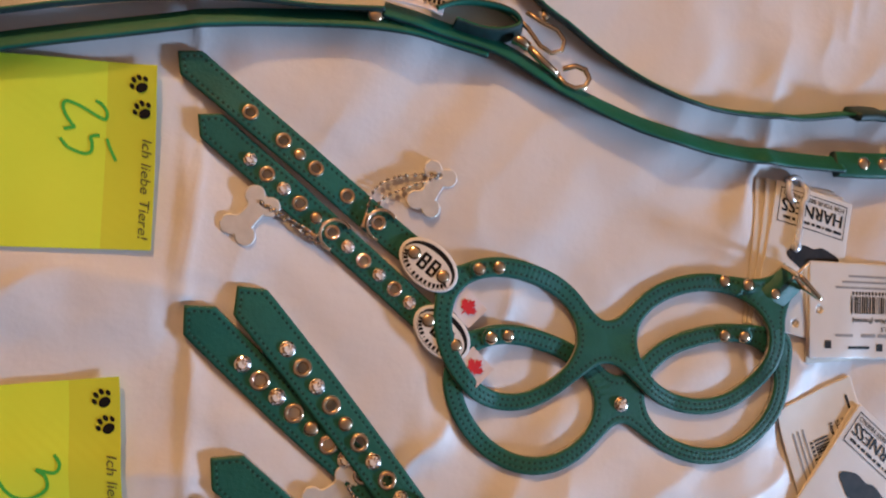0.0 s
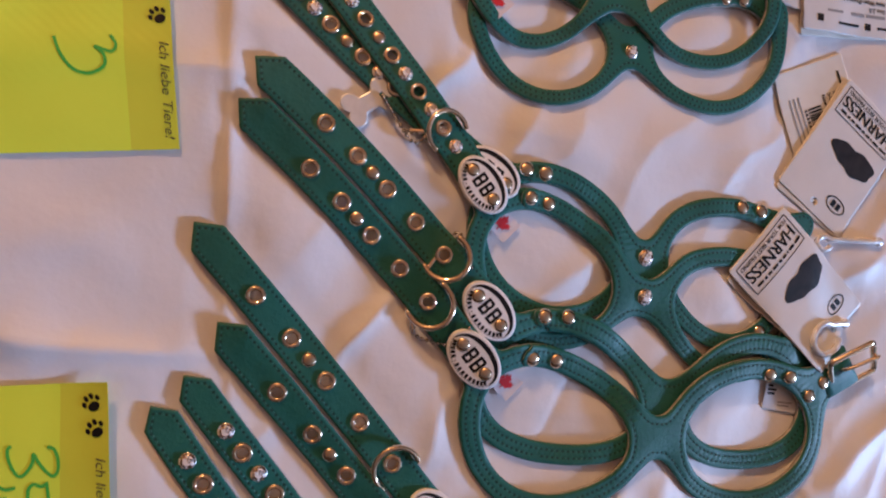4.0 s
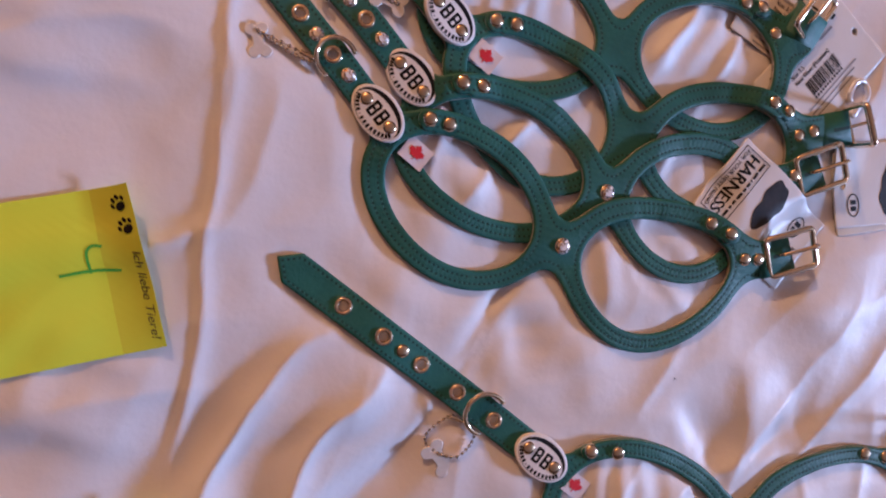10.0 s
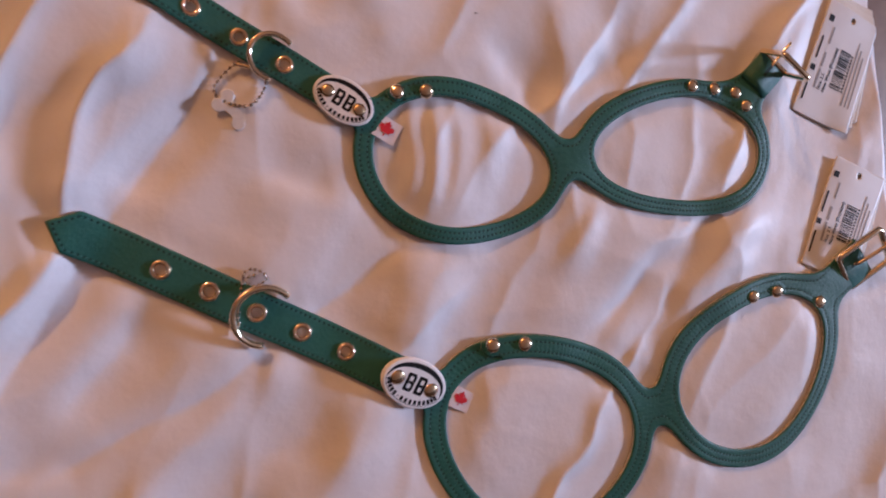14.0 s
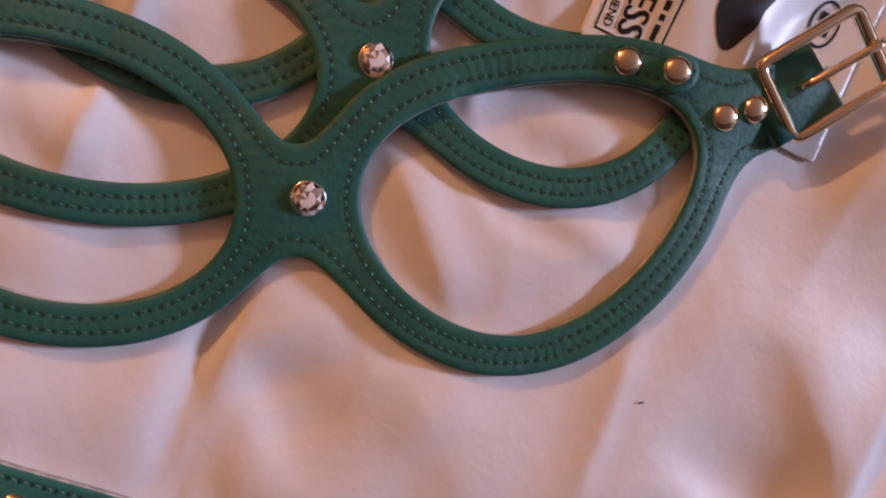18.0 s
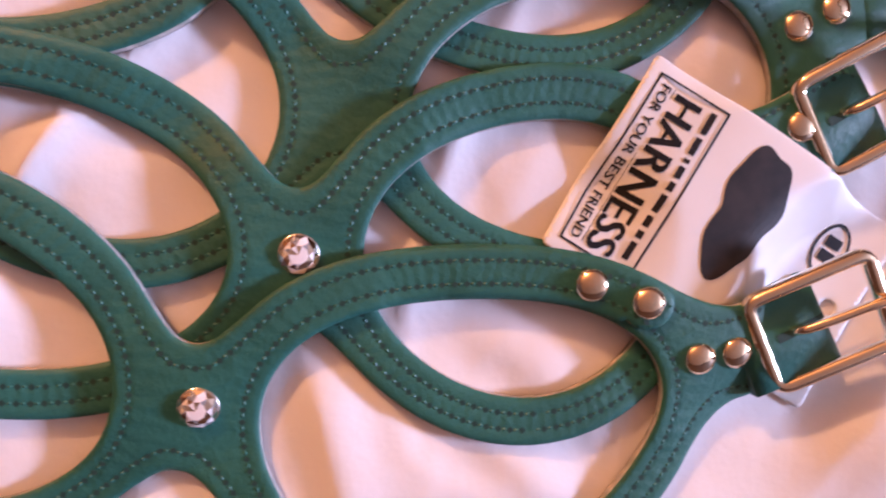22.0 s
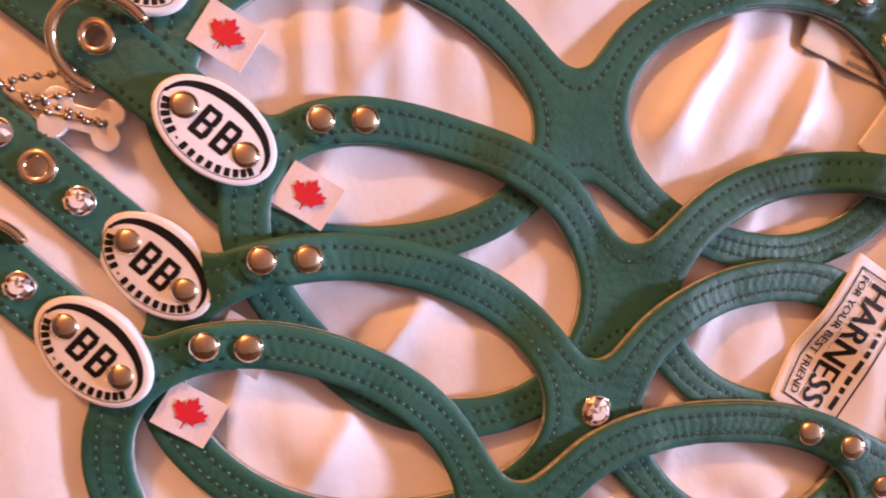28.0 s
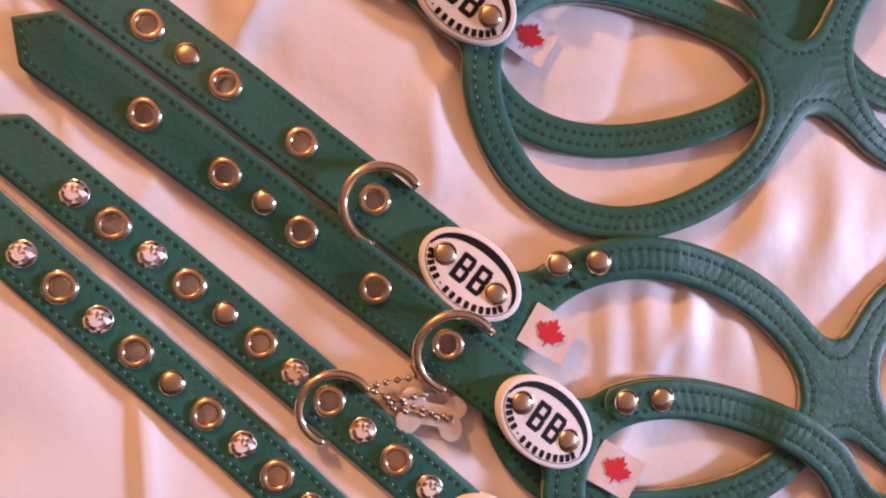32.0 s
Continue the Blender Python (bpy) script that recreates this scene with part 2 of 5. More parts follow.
def drapery(x, y, turn, across, along, shift, sharp=1.4):
    """Long creases in one direction: ridges with rounded valleys between them, between about -0.5 and 0.5."""
    c, s = math.cos(radians(turn)), math.sin(radians(turn))
    u, v = x * c + y * s, -x * s + y * c
    v = v + 14 * soft_noise(u / 75, v / 75, shift + 1) + 5 * soft_noise(u / 28, v / 28, shift + 2)
    n = soft_noise(u / along, v / across, shift)
    return (1 - np.abs(n)) ** sharp - 0.55


def fold(x, y, ax, ay, bx, by, width, height):
    """A soft, slightly wandering ridge from a to b, steeper on one side, fading out at both ends."""
    dx, dy = bx - ax, by - ay
    ln = math.hypot(dx, dy)
    px = x + 4.5 * soft_noise(x / 38, y / 38, 21)
    py = y + 4.5 * soft_noise(x / 38, y / 38, 22)
    u = ((px - ax) * dx + (py - ay) * dy) / ln / ln
    v = ((px - ax) * -dy + (py - ay) * dx) / ln
    v = np.where(v > 0, v / 1.5, v / 0.85)
    fade = np.clip(np.minimum(u + 0.12, 1.12 - u) / 0.5, 0, 1)
    fade = fade * fade * (3 - 2 * fade)
    return height * np.exp(-(v / width) ** 2) * fade * (0.8 + 0.4 * soft_noise(u * 3, u * 0 + ax, 5))


def crease(x, y, line, left, right, height):
    """A sharp line pressed into the cloth along a polyline: steep at the line, running out to both sides."""
    best = np.full(np.shape(x), 1e9)
    out = np.zeros(np.shape(x))
    px = x + 2.0 * soft_noise(x / 30, y / 30, 31)
    py = y + 2.0 * soft_noise(x / 30, y / 30, 32)
    first, last = line[0], line[-1]
    for (ax, ay), (bx, by) in zip(line, line[1:]):
        dx, dy = bx - ax, by - ay
        ln = math.hypot(dx, dy)
        u = np.clip(((px - ax) * dx + (py - ay) * dy) / ln / ln, 0, 1)
        ex, ey = px - ax - u * dx, py - ay - u * dy
        d = np.hypot(ex, ey)
        wide = np.where(ex * -dy + ey * dx > 0, left, right)
        out = np.where(d < best, np.exp(-d / wide), out)
        best = np.minimum(best, d)
    ends = np.minimum(np.hypot(px - first[0], py - first[1]), np.hypot(px - last[0], py - last[1]))
    return height * out * np.clip(ends / 22, 0.15, 1)


def ramp(v):
    return 1 / (1 + np.exp(-np.clip(v, -30, 30)))


FOLDS = (
    (-227, 510, -196, 333, 3, 1.0), (-200, 360, -181, 250, 3, 0.9), (-158, 170, -173, 29, 3, 1.5), (-172, 60, -187, -90, 3, 1.6), (-182, -60, -205, -140, 4, 1.8),
    (-10, -10, -60, -72, 5, 2.6), (-50, -60, -100, -124, 7, 3.2), (-88, -110, -135, -165, 7, 3.2), (-145, -165, -225, -262, 9, 4.0), (-262, -165, -205, -190, 10, 3.5),
    (-80, -250, -165, -312, 9, 3.6), (-40, -215, -75, -262, 8, 3.0), (-20, -290, -90, -345, 12, 3.5), (240, -200, 150, -295, 11, 4.5), (215, -190, 120, -285, 8, 3.0),
    (32, -112, 12, -172, 4.5, 2.4), (44, -114, 24, -180, 4.5, 2.6), (58, -118, 36, -184, 5, 2.4), (74, -122, 58, -176, 6, 1.8), (137, -185, 95, -225, 7, 3.6),
    (22, 16, 27, -42, 5, 2.4), (44, 2, 80, -40, 6, 2.6), (60, 10, 95, -26, 6, 1.8), (-60, 40, -40, 0, 8, 1.6), (-36, 146, -46, 112, 4, 2.0),
    (-22, 148, -34, 112, 4, 2.0), (-6, 150, -20, 110, 4, 2.0), (10, 150, -4, 116, 5, 1.8), (84, 134, 54, 96, 4, 2.4), (100, 136, 72, 88, 5, 2.4),
    (26, 182, -4, 138, 5, 2.6), (50, 190, 20, 135, 6, 2.2), (86, 174, 44, 124, 5, 2.4), (152, 218, 62, 126, 6, 3.2), (170, 215, 90, 130, 9, 2.6),
    (-280, 222, -200, 208, 12, 3.4), (-280, 110, -165, 106, 12, 4.0), (-280, 86, -168, 70, 9, 2.6), (-285, 396, -205, 404, 14, 3.2), (-290, 250, -215, 262, 14, 2.6),
    (-285, -75, -200, -92, 12, 3.8), (-160, -95, -80, -70, 12, 2.6), (-270, -40, -190, -62, 8, 2.0), (30, 490, 90, 500, 14, 2.0), (-60, 350, 0, 330, 14, 2.0),
    (120, -20, 200, -60, 14, 2.6), (150, -30, 250, -40, 16, 2.4), (255, -160, 300, -60, 12, 3.4), (160, -225, 260, -215, 12, 2.8), (130, 170, 190, 190, 14, 2.8),
    (-23, -14, -68, -92, 9, -5.1), (-64, -84, -134, -161, 10, -7.1), (-122, -155, -195, -230, 10, -6.8), (-113, -200, -168, -258, 10, -5.8), (223, -200, 118, -268, 12, -7.6),
    # the valley from (112, -132) is added in place of a raised strap's shadow
    (200, -235, 135, -292, 9, -5.1), (76, -84, 110, -130, 10, -5.4), (124, -60, 126, -140, 11, 3.4), (14, -48, 27, -96, 13, 3.4), (-17, -34, -13, -72, 13, -5.1), (146, -74, 172, -120, 12, -4.4), (112, -132, 168, -100, 8, -4.0), (-60, -139, -2, -155, 10, -3.0),
    (-266, -212, -214, -228, 9, -4.0), (-240, -286, -160, -262, 10, -4.0), (-276, -268, -228, -240, 9, -3.5),

)


CREASES = (
    (((-226, 560), (-219, 498), (-207, 406), (-195, 331), (-180, 225), (-165, 118), (-170, 55), (-176, 8), (-182, -65), (-197, -123), (-220, -238)), 5, 3, 1.5),
    (((-10, 6), (-24, -17), (-53, -66), (-66, -88)), 10, 14, -1.8),
    (((-53, -66), (-70, -95), (-127, -154), (-222, -272)), 14, 9, -3.4),
    (((52, -205), (8, -196), (-88, -246), (-187, -279)), 12, 10, -3.0),
    (((-12, 240), (-16, 229), (-35, 177)), 4, 4, -1.4),
    (((52, -212), (10, -240), (-30, -277)), 8, 8, 2.2),
)


def cloth_height(x, y):
    """Height of the cloth in mm at x, y in mm."""
    x, y = np.asarray(x, float), np.asarray(y, float)
    low = ramp((-45 - y) / 18)
    west = ramp((-178 - x) / 12)
    east = ramp((x - 40) / 30)
    z = 0.7 * soft_noise(x / 70, y / 70, 3) + 0.5 * soft_noise(x / 30, y / 30, 4)
    z = z + low * (9.5 * drapery(x, y, 54, 40, 230, 6, 1.8) * (1 - 0.5 * east) + 1.7 * drapery(x, y, 70, 44, 120, 9))
    z = z + west * 4.6 * drapery(x, y, 4, 44, 130, 12, 1.2)
    z = z + (1 - low) * (1 - west) * (4.4 * drapery(x, y, 60, 38, 110, 15) + 2.8 * east * drapery(x, y, 50, 30, 120, 18))
    for f in FOLDS:
        z = z + fold(x, y, *f)
    for c in CREASES:
        z = z + crease(x, y, *c)
    return z


CLOTH_H = cloth_height(gx, gy)
STACK = CLOTH_H + 0.15


def box_blur(a, r):
    for axis in (0, 1):
        pad = [(0, 0), (0, 0)]
        pad[axis] = (r + 1, r)
        c = np.cumsum(np.pad(a, pad, mode="edge"), axis=axis)
        n = a.shape[axis]
        hi = np.take(c, range(2 * r + 1, 2 * r + 1 + n), axis=axis)
        lo = np.take(c, range(0, n), axis=axis)
        a = (hi - lo) / (2 * r + 1)
    return a


def box_max(a, r):
    for axis in (0, 1):
        out = a.copy()
        for s in range(1, r + 1):
            b = np.roll(a, s, axis=axis)
            c = np.roll(a, -s, axis=axis)
            out = np.maximum(out, np.maximum(b, c))
        a = out
    return a


RESTING_H = box_blur(CLOTH_H, 12) - 1.0     # where limp leather settles
COVERED = np.zeros(CLOTH_H.shape, bool)
PRESSED = np.full(CLOTH_H.shape, 99.0)      # underside of whatever lies lowest on the cloth


def drape(sdf, j0, j1, i0, i1, r=10):
    """The height at which a limp sheet comes to lie on what is already there."""
    under = STACK[j0:j1, i0:i1]
    cover = COVERED[j0:j1, i0:i1]
    taken = (sdf < 2.5) & cover
    soft = RESTING_H[j0:j1, i0:i1]
    # near other things the sheet spans over their edges, elsewhere it settles into the cloth
    base = box_blur(np.maximum(box_max(np.where(taken, under, -99.0), r - 3), soft), r - 3)
    press = PRESSED[j0:j1, i0:i1]
    hit_ = sdf < 1.0
    press[hit_] = np.minimum(press[hit_], base[hit_])
    fresh = hit_ & ~cover
    under[fresh] = np.minimum(under[fresh], base[fresh])
    cover[hit_] = True
    return base


def window_of(x0, x1, y0, y1):
    i0, i1 = max(0, int(x0 - X0)), min(NX, int(x1 - X0) + 1)
    j0, j1 = max(0, int(y0 - Y0)), min(NY, int(y1 - Y0) + 1)
    return j0, j1, i0, i1


def top_at(x, y):
    """Height in mm of the topmost surface at x, y."""
    i, j = min(max(x - X0, 0), NX - 2), min(max(y - Y0, 0), NY - 2)
    a, b = int(i), int(j)
    u, v = i - a, j - b
    s = STACK
    return (s[b, a] * (1 - u) + s[b, a + 1] * u) * (1 - v) + (s[b + 1, a] * (1 - u) + s[b + 1, a + 1] * u) * v


def sheet(S, xs, ys, base, thick, rounding, origin, edge_field=None):
    """Solid sheet over the cells where S < 0: rounded upper rim, side walls, underside. Gives verts, faces, material index and rim distances."""
    ny, nx = S.shape
    inside = S < 0
    cid = np.full(S.shape, -1)
    jj, ii = np.nonzero(inside)
    cid[jj, ii] = np.arange(len(jj))
    field = S if edge_field is None else edge_field
    px, py = [xs[ii]], [ys[jj]]
    pb, pd, pe = [base[jj, ii]], [-S[jj, ii]], [-field[jj, ii]]
    count = len(jj)
    tabs = []
    for dj, di in ((0, 1), (1, 0)):
        A, B = S[:ny - dj, :nx - di], S[dj:, di:]
        cut = (A < 0) != (B < 0)
        j, i = np.nonzero(cut)
        t = np.clip(A[j, i] / (A[j, i] - B[j, i]), 0.06, 0.94)
        tab = np.full(S.shape, -1)
        tab[j, i] = count + np.arange(len(j))
        count += len(j)
        tabs.append(tab)
        px.append(xs[i] + (xs[i + di] - xs[i]) * t)
        py.append(ys[j] + (ys[j + dj] - ys[j]) * t)
        pb.append(base[j, i] * (1 - t) + base[j + dj, i + di] * t)
        pd.append(np.zeros(len(j)))
        pe.append(-(field[j, i] * (1 - t) + field[j + dj, i + di] * t))
    px, py, pb, pd, pe = (np.concatenate(v) for v in (px, py, pb, pd, pe))
    h, v = tabs
    full = inside[:-1, :-1] & inside[1:, :-1] & inside[:-1, 1:] & inside[1:, 1:]
    some = (inside[:-1, :-1] | inside[1:, :-1] | inside[:-1, 1:] | inside[1:, 1:]) & ~full
    j, i = np.nonzero(full)
    faces = np.stack([cid[j, i], cid[j, i + 1], cid[j + 1, i + 1], cid[j + 1, i]], 1).tolist()
    rims = []
    for j, i in zip(*np.nonzero(some)):
        ring = (cid[j, i], h[j, i], cid[j, i + 1], v[j, i + 1], cid[j + 1, i + 1], h[j + 1, i], cid[j + 1, i], v[j, i])
        poly = [(k, q) for k, q in enumerate(ring) if q >= 0]
        if len(poly) < 3:
            continue
        faces.append([int(q) for _, q in poly])
        for (ka, a), (kb, b) in zip(poly, poly[1:] + poly[:1]):
            if ka % 2 and kb % 2:
                rims.append((int(a), int(b)))
    q = np.clip(pd, 0, rounding)
    drop = rounding - np.sqrt(np.maximum(rounding ** 2 - (rounding - q) ** 2, 0))
    zt = pb + thick - drop * 0.8
    n = len(px)
    top = np.stack([px - origin[0], py - origin[1], zt - origin[2]], 1) * MM
    low = np.stack([px - origin[0], py - origin[1], pb - origin[2]], 1) * MM
    verts = np.concatenate([top, low])
    under = [[q + n for q in f[::-1]] for f in faces]
    sides = [(b, a, a + n, b + n) for a, b in rims]
    index = [0] * len(faces) + [1] * (len(under) + len(sides))
    return verts, faces + under + sides, index, np.concatenate([pe, pe * 0])


def contours(S, xs, ys, level):
    """Closed lines where S crosses the level, as arrays of points."""
    F = S - level
    neg = F < 0
    mixed = np.zeros(F.shape, bool)[:-1, :-1]
    a, b, c, d = neg[:-1, :-1], neg[:-1, 1:], neg[1:, 1:], neg[1:, :-1]
    mixed = ~((a == b) & (b == c) & (c == d))
    follow, place = {}, {}

    def cross(j, i, dj, di):
        p, q = F[j, i], F[j + dj, i + di]
        t = p / (p - q)
        place[(j, i, dj)] = (xs[i] + di * t * (xs[1] - xs[0]), ys[j] + dj * t * (ys[1] - ys[0]))
        return (j, i, dj)

    for j, i in zip(*np.nonzero(mixed)):
        j, i = int(j), int(i)
        w = (neg[j, i], neg[j, i + 1], neg[j + 1, i + 1], neg[j + 1, i])
        cuts = []
        if w[0] != w[1]:
            cuts.append(cross(j, i, 0, 1))
        if w[1] != w[2]:
            cuts.append(cross(j, i + 1, 1, 0))
        if w[2] != w[3]:
            cuts.append(cross(j + 1, i, 0, 1))
        if w[3] != w[0]:
            cuts.append(cross(j, i, 1, 0))
        for p, q in zip(cuts[::2], cuts[1::2]):
            follow.setdefault(p, []).append(q)
            follow.setdefault(q, []).append(p)
    lines, used = [], set()
    for start in list(follow):
        if start in used:
            continue
        line, here = [start], start
        used.add(start)
        while True:
            step = [q for q in follow[here] if q not in used]
            if not step:
                break
            here = step[0]
            used.add(here)
            line.append(here)
        if len(line) > 8:
            lines.append(np.array([place[q] for q in line + line[:1]]))
    return lines


def stitches(lines, height, origin, pitch=2.7, length=1.75, wide=0.5):
    """Short raised threads along the lines."""
    verts, faces = [], []
    for line in lines:
        seg = np.hypot(*(line[1:] - line[:-1]).T)
        run = np.concatenate([[0], np.cumsum(seg)])
        n = int(run[-1] / pitch)
        for k in range(n):
            s0, s1 = k * pitch, k * pitch + length
            p = [np.interp(s0, run, line[:, 0]), np.interp(s0, run, line[:, 1])]
            q = [np.interp(s1, run, line[:, 0]), np.interp(s1, run, line[:, 1])]
            d = math.hypot(q[0] - p[0], q[1] - p[1])
            if d < 0.8:
                continue
            nx_, ny_ = -(q[1] - p[1]) / d * wide, (q[0] - p[0]) / d * wide
            mx, my = (p[0] + q[0]) / 2, (p[1] + q[1]) / 2
            zp, zq, zm = height(*p), height(*q), height(mx, my)
            o = len(verts)
            gx_, gy_ = p[0] - (q[0] - p[0]) / d * 0.45, p[1] - (q[1] - p[1]) / d * 0.45
            tx_, ty_ = (q[0] - p[0]) / d * 0.78, (q[1] - p[1]) / d * 0.78
            zg = height(gx_, gy_) + 0.07
            # no real hole: a flat dark diamond paints the shade between two stitches
            hole = [(gx_ + tx_, gy_ + ty_, zg), (gx_ + nx_ * 1.55, gy_ + ny_ * 1.55, zg), (gx_ - tx_, gy_ - ty_, zg), (gx_ - nx_ * 1.55, gy_ - ny_ * 1.55, zg)]
            for x, y, z in [(p[0], p[1], zp - 0.1), (mx + nx_, my + ny_, zm - 0.05), (q[0], q[1], zq - 0.1), (mx - nx_, my - ny_, zm - 0.05), (mx, my, zm + 0.28)] + hole:
                verts.append(((x - origin[0]) * MM, (y - origin[1]) * MM, (z - origin[2]) * MM))
            faces += [(o + 1, o, o + 4), (o + 2, o + 1, o + 4), (o + 3, o + 2, o + 4), (o, o + 3, o + 4), (o + 5, o + 6, o + 7, o + 8)]
    return verts, faces


def segment_sdf(x, y, a, b, ra, rb=None):
    dx, dy = b[0] - a[0], b[1] - a[1]
    t = np.clip(((x - a[0]) * dx + (y - a[1]) * dy) / (dx * dx + dy * dy), 0, 1)
    r = ra if rb is None else ra + (rb - ra) * t
    return np.hypot(x - a[0] - t * dx, y - a[1] - t * dy) - r


def box_sdf(x, y, cx, cy, hx, hy, rot, corner=1.5):
    c, s = math.cos(radians(rot)), math.sin(radians(rot))
    u, v = np.abs((x - cx) * c + (y - cy) * s) - hx + corner, np.abs(-(x - cx) * s + (y - cy) * c) - hy + corner
    return np.hypot(np.maximum(u, 0), np.maximum(v, 0)) + np.minimum(np.maximum(u, v), 0) - corner


def melt(a, b, k):
    h = np.clip(0.5 + 0.5 * (b - a) / k, 0, 1)
    return b * (1 - h) + a * h - k * h * (1 - h)


def curve_points(a, m, b, n=40):
    """Points of the parabola through a, m and b."""
    la, lb = math.hypot(m[0] - a[0], m[1] - a[1]), math.hypot(b[0] - m[0], b[1] - m[1])
    t = la / (la + lb)
    cx = (m[0] - (1 - t) ** 2 * a[0] - t * t * b[0]) / (2 * t * (1 - t))
    cy = (m[1] - (1 - t) ** 2 * a[1] - t * t * b[1]) / (2 * t * (1 - t))
    return [((1 - u) ** 2 * a[0] + 2 * u * (1 - u) * cx + u * u * b[0], (1 - u) ** 2 * a[1] + 2 * u * (1 - u) * cy + u * u * b[1])
            for u in (k / n for k in range(n + 1))]


def surface_mesh(name, outlines, height, origin, lift, mat):
    """Flat printed shapes that follow the surface: each outline is a convex or star-shaped loop of x, y in mm."""
    verts, faces = [], []
    for loop in outlines:
        o = len(verts)
        for x, y in loop:
            verts.append(((x - origin[0]) * MM, (y - origin[1]) * MM, (height(x, y) + lift - origin[2]) * MM))
        faces.append(tuple(range(o, o + len(loop))))
    me = mesh_of(name, verts, faces, [mat], smooth=False)
    return me


# ---------------------------------------------------------------- unseen room added round the table for fill light and metal reflections
ROOM_E, ROOM_N, ROOM_TOP = 5.2, 4.4, 2.25


def slab(name, x0, x1, y0, y1, z0, z1, mat, label=""):
    verts = [(x, y, z) for x in (x0, x1) for y in (y0, y1) for z in (z0, z1)]
    faces = [(0, 1, 3, 2), (4, 6, 7, 5), (0, 4, 5, 1), (2, 3, 7, 6), (0, 2, 6, 4), (1, 5, 7, 3)]
    return tagged(new(name, mesh_of(name, verts, faces, [mat], smooth=False)), label, kind="structure")


def wall_with_opening(name, axis, at, t, a0, a1, b0, b1):
    """A wall along x or y with one window opening from a0 to a1 along it and b0 to b1 in height."""
    lo, hi, top = -2.0, ROOM_N, ROOM_TOP
    pieces = ((lo, a0, -TABLE_H, top), (a1, hi, -TABLE_H, top), (a0, a1, -TABLE_H, b0), (a0, a1, b1, top))
    verts, faces = [], []
    for p0, p1, z0, z1 in pieces:
        o = len(verts)
        for u in (at, at + t):
            for v in (p0, p1):
                for z in (z0, z1):
                    verts.append((u, v, z) if axis == "x" else (v, u, z))
        faces += [tuple(o + q for q in f) for f in ((0, 1, 3, 2), (4, 6, 7, 5), (0, 4, 5, 1), (2, 3, 7, 6), (0, 2, 6, 4), (1, 5, 7, 3))]
    return tagged(new(name, mesh_of(name, verts, faces, [WALL], smooth=False)), kind="structure")


slab("floor", -3.0, ROOM_E, -2.0, ROOM_N + 0.15, -TABLE_H - 0.1, -TABLE_H, WOOD)
slab("ceiling", -3.0, ROOM_E, -2.0, ROOM_N + 0.15, ROOM_TOP, ROOM_TOP + 0.1, CEILING)
slab("unseen_wall_west", -3.15, -3.0, -2.0, ROOM_N + 0.15, -TABLE_H, ROOM_TOP, WALL)
slab("unseen_wall_south", -3.0, ROOM_E, -2.15, -2.0, -TABLE_H, ROOM_TOP, WALL)
wall_with_opening("unseen_wall_east", "x", ROOM_E, 0.15, -1.5, -0.5, 1.2, 2.0)
slab("unseen_wall_north", -3.0, ROOM_E, ROOM_N, ROOM_N + 0.15, -TABLE_H, ROOM_TOP, WALL)


# ---------------------------------------------------------------- table and tablecloth
def table():
    t = thing("table", (0, 0.05, -TABLE_H), "plain brown wooden table under the white tablecloth", "table")
    x0, x1, y0, y1 = -0.46, 0.35, -0.62, 0.78
    bm = bmesh.new()
    bmesh.ops.create_cube(bm, size=1)
    bmesh.ops.scale(bm, vec=(x1 - x0, y1 - y0, 0.03), verts=bm.verts)
    bmesh.ops.bevel(bm, geom=bm.edges[:], offset=0.004, segments=2, affect="EDGES")
    me = bpy.data.meshes.new("tabletop")
    bm.to_mesh(me)
    bm.free()
    me.materials.append(WOOD)
    part("tabletop", me, t, ((x0 + x1) / 2, (y0 + y1) / 2, -0.035))
    v, f = lathe([(0, 0), (22, 0), (26, 30), (30, 702), (0, 702)], 16)
    leg = mesh_of("leg", v, f, [WOOD])
    for x in (x0 + 0.06, x1 - 0.06):
        for y in (y0 + 0.06, y1 - 0.06):
            part("leg", leg, t, (x, y, -TABLE_H))


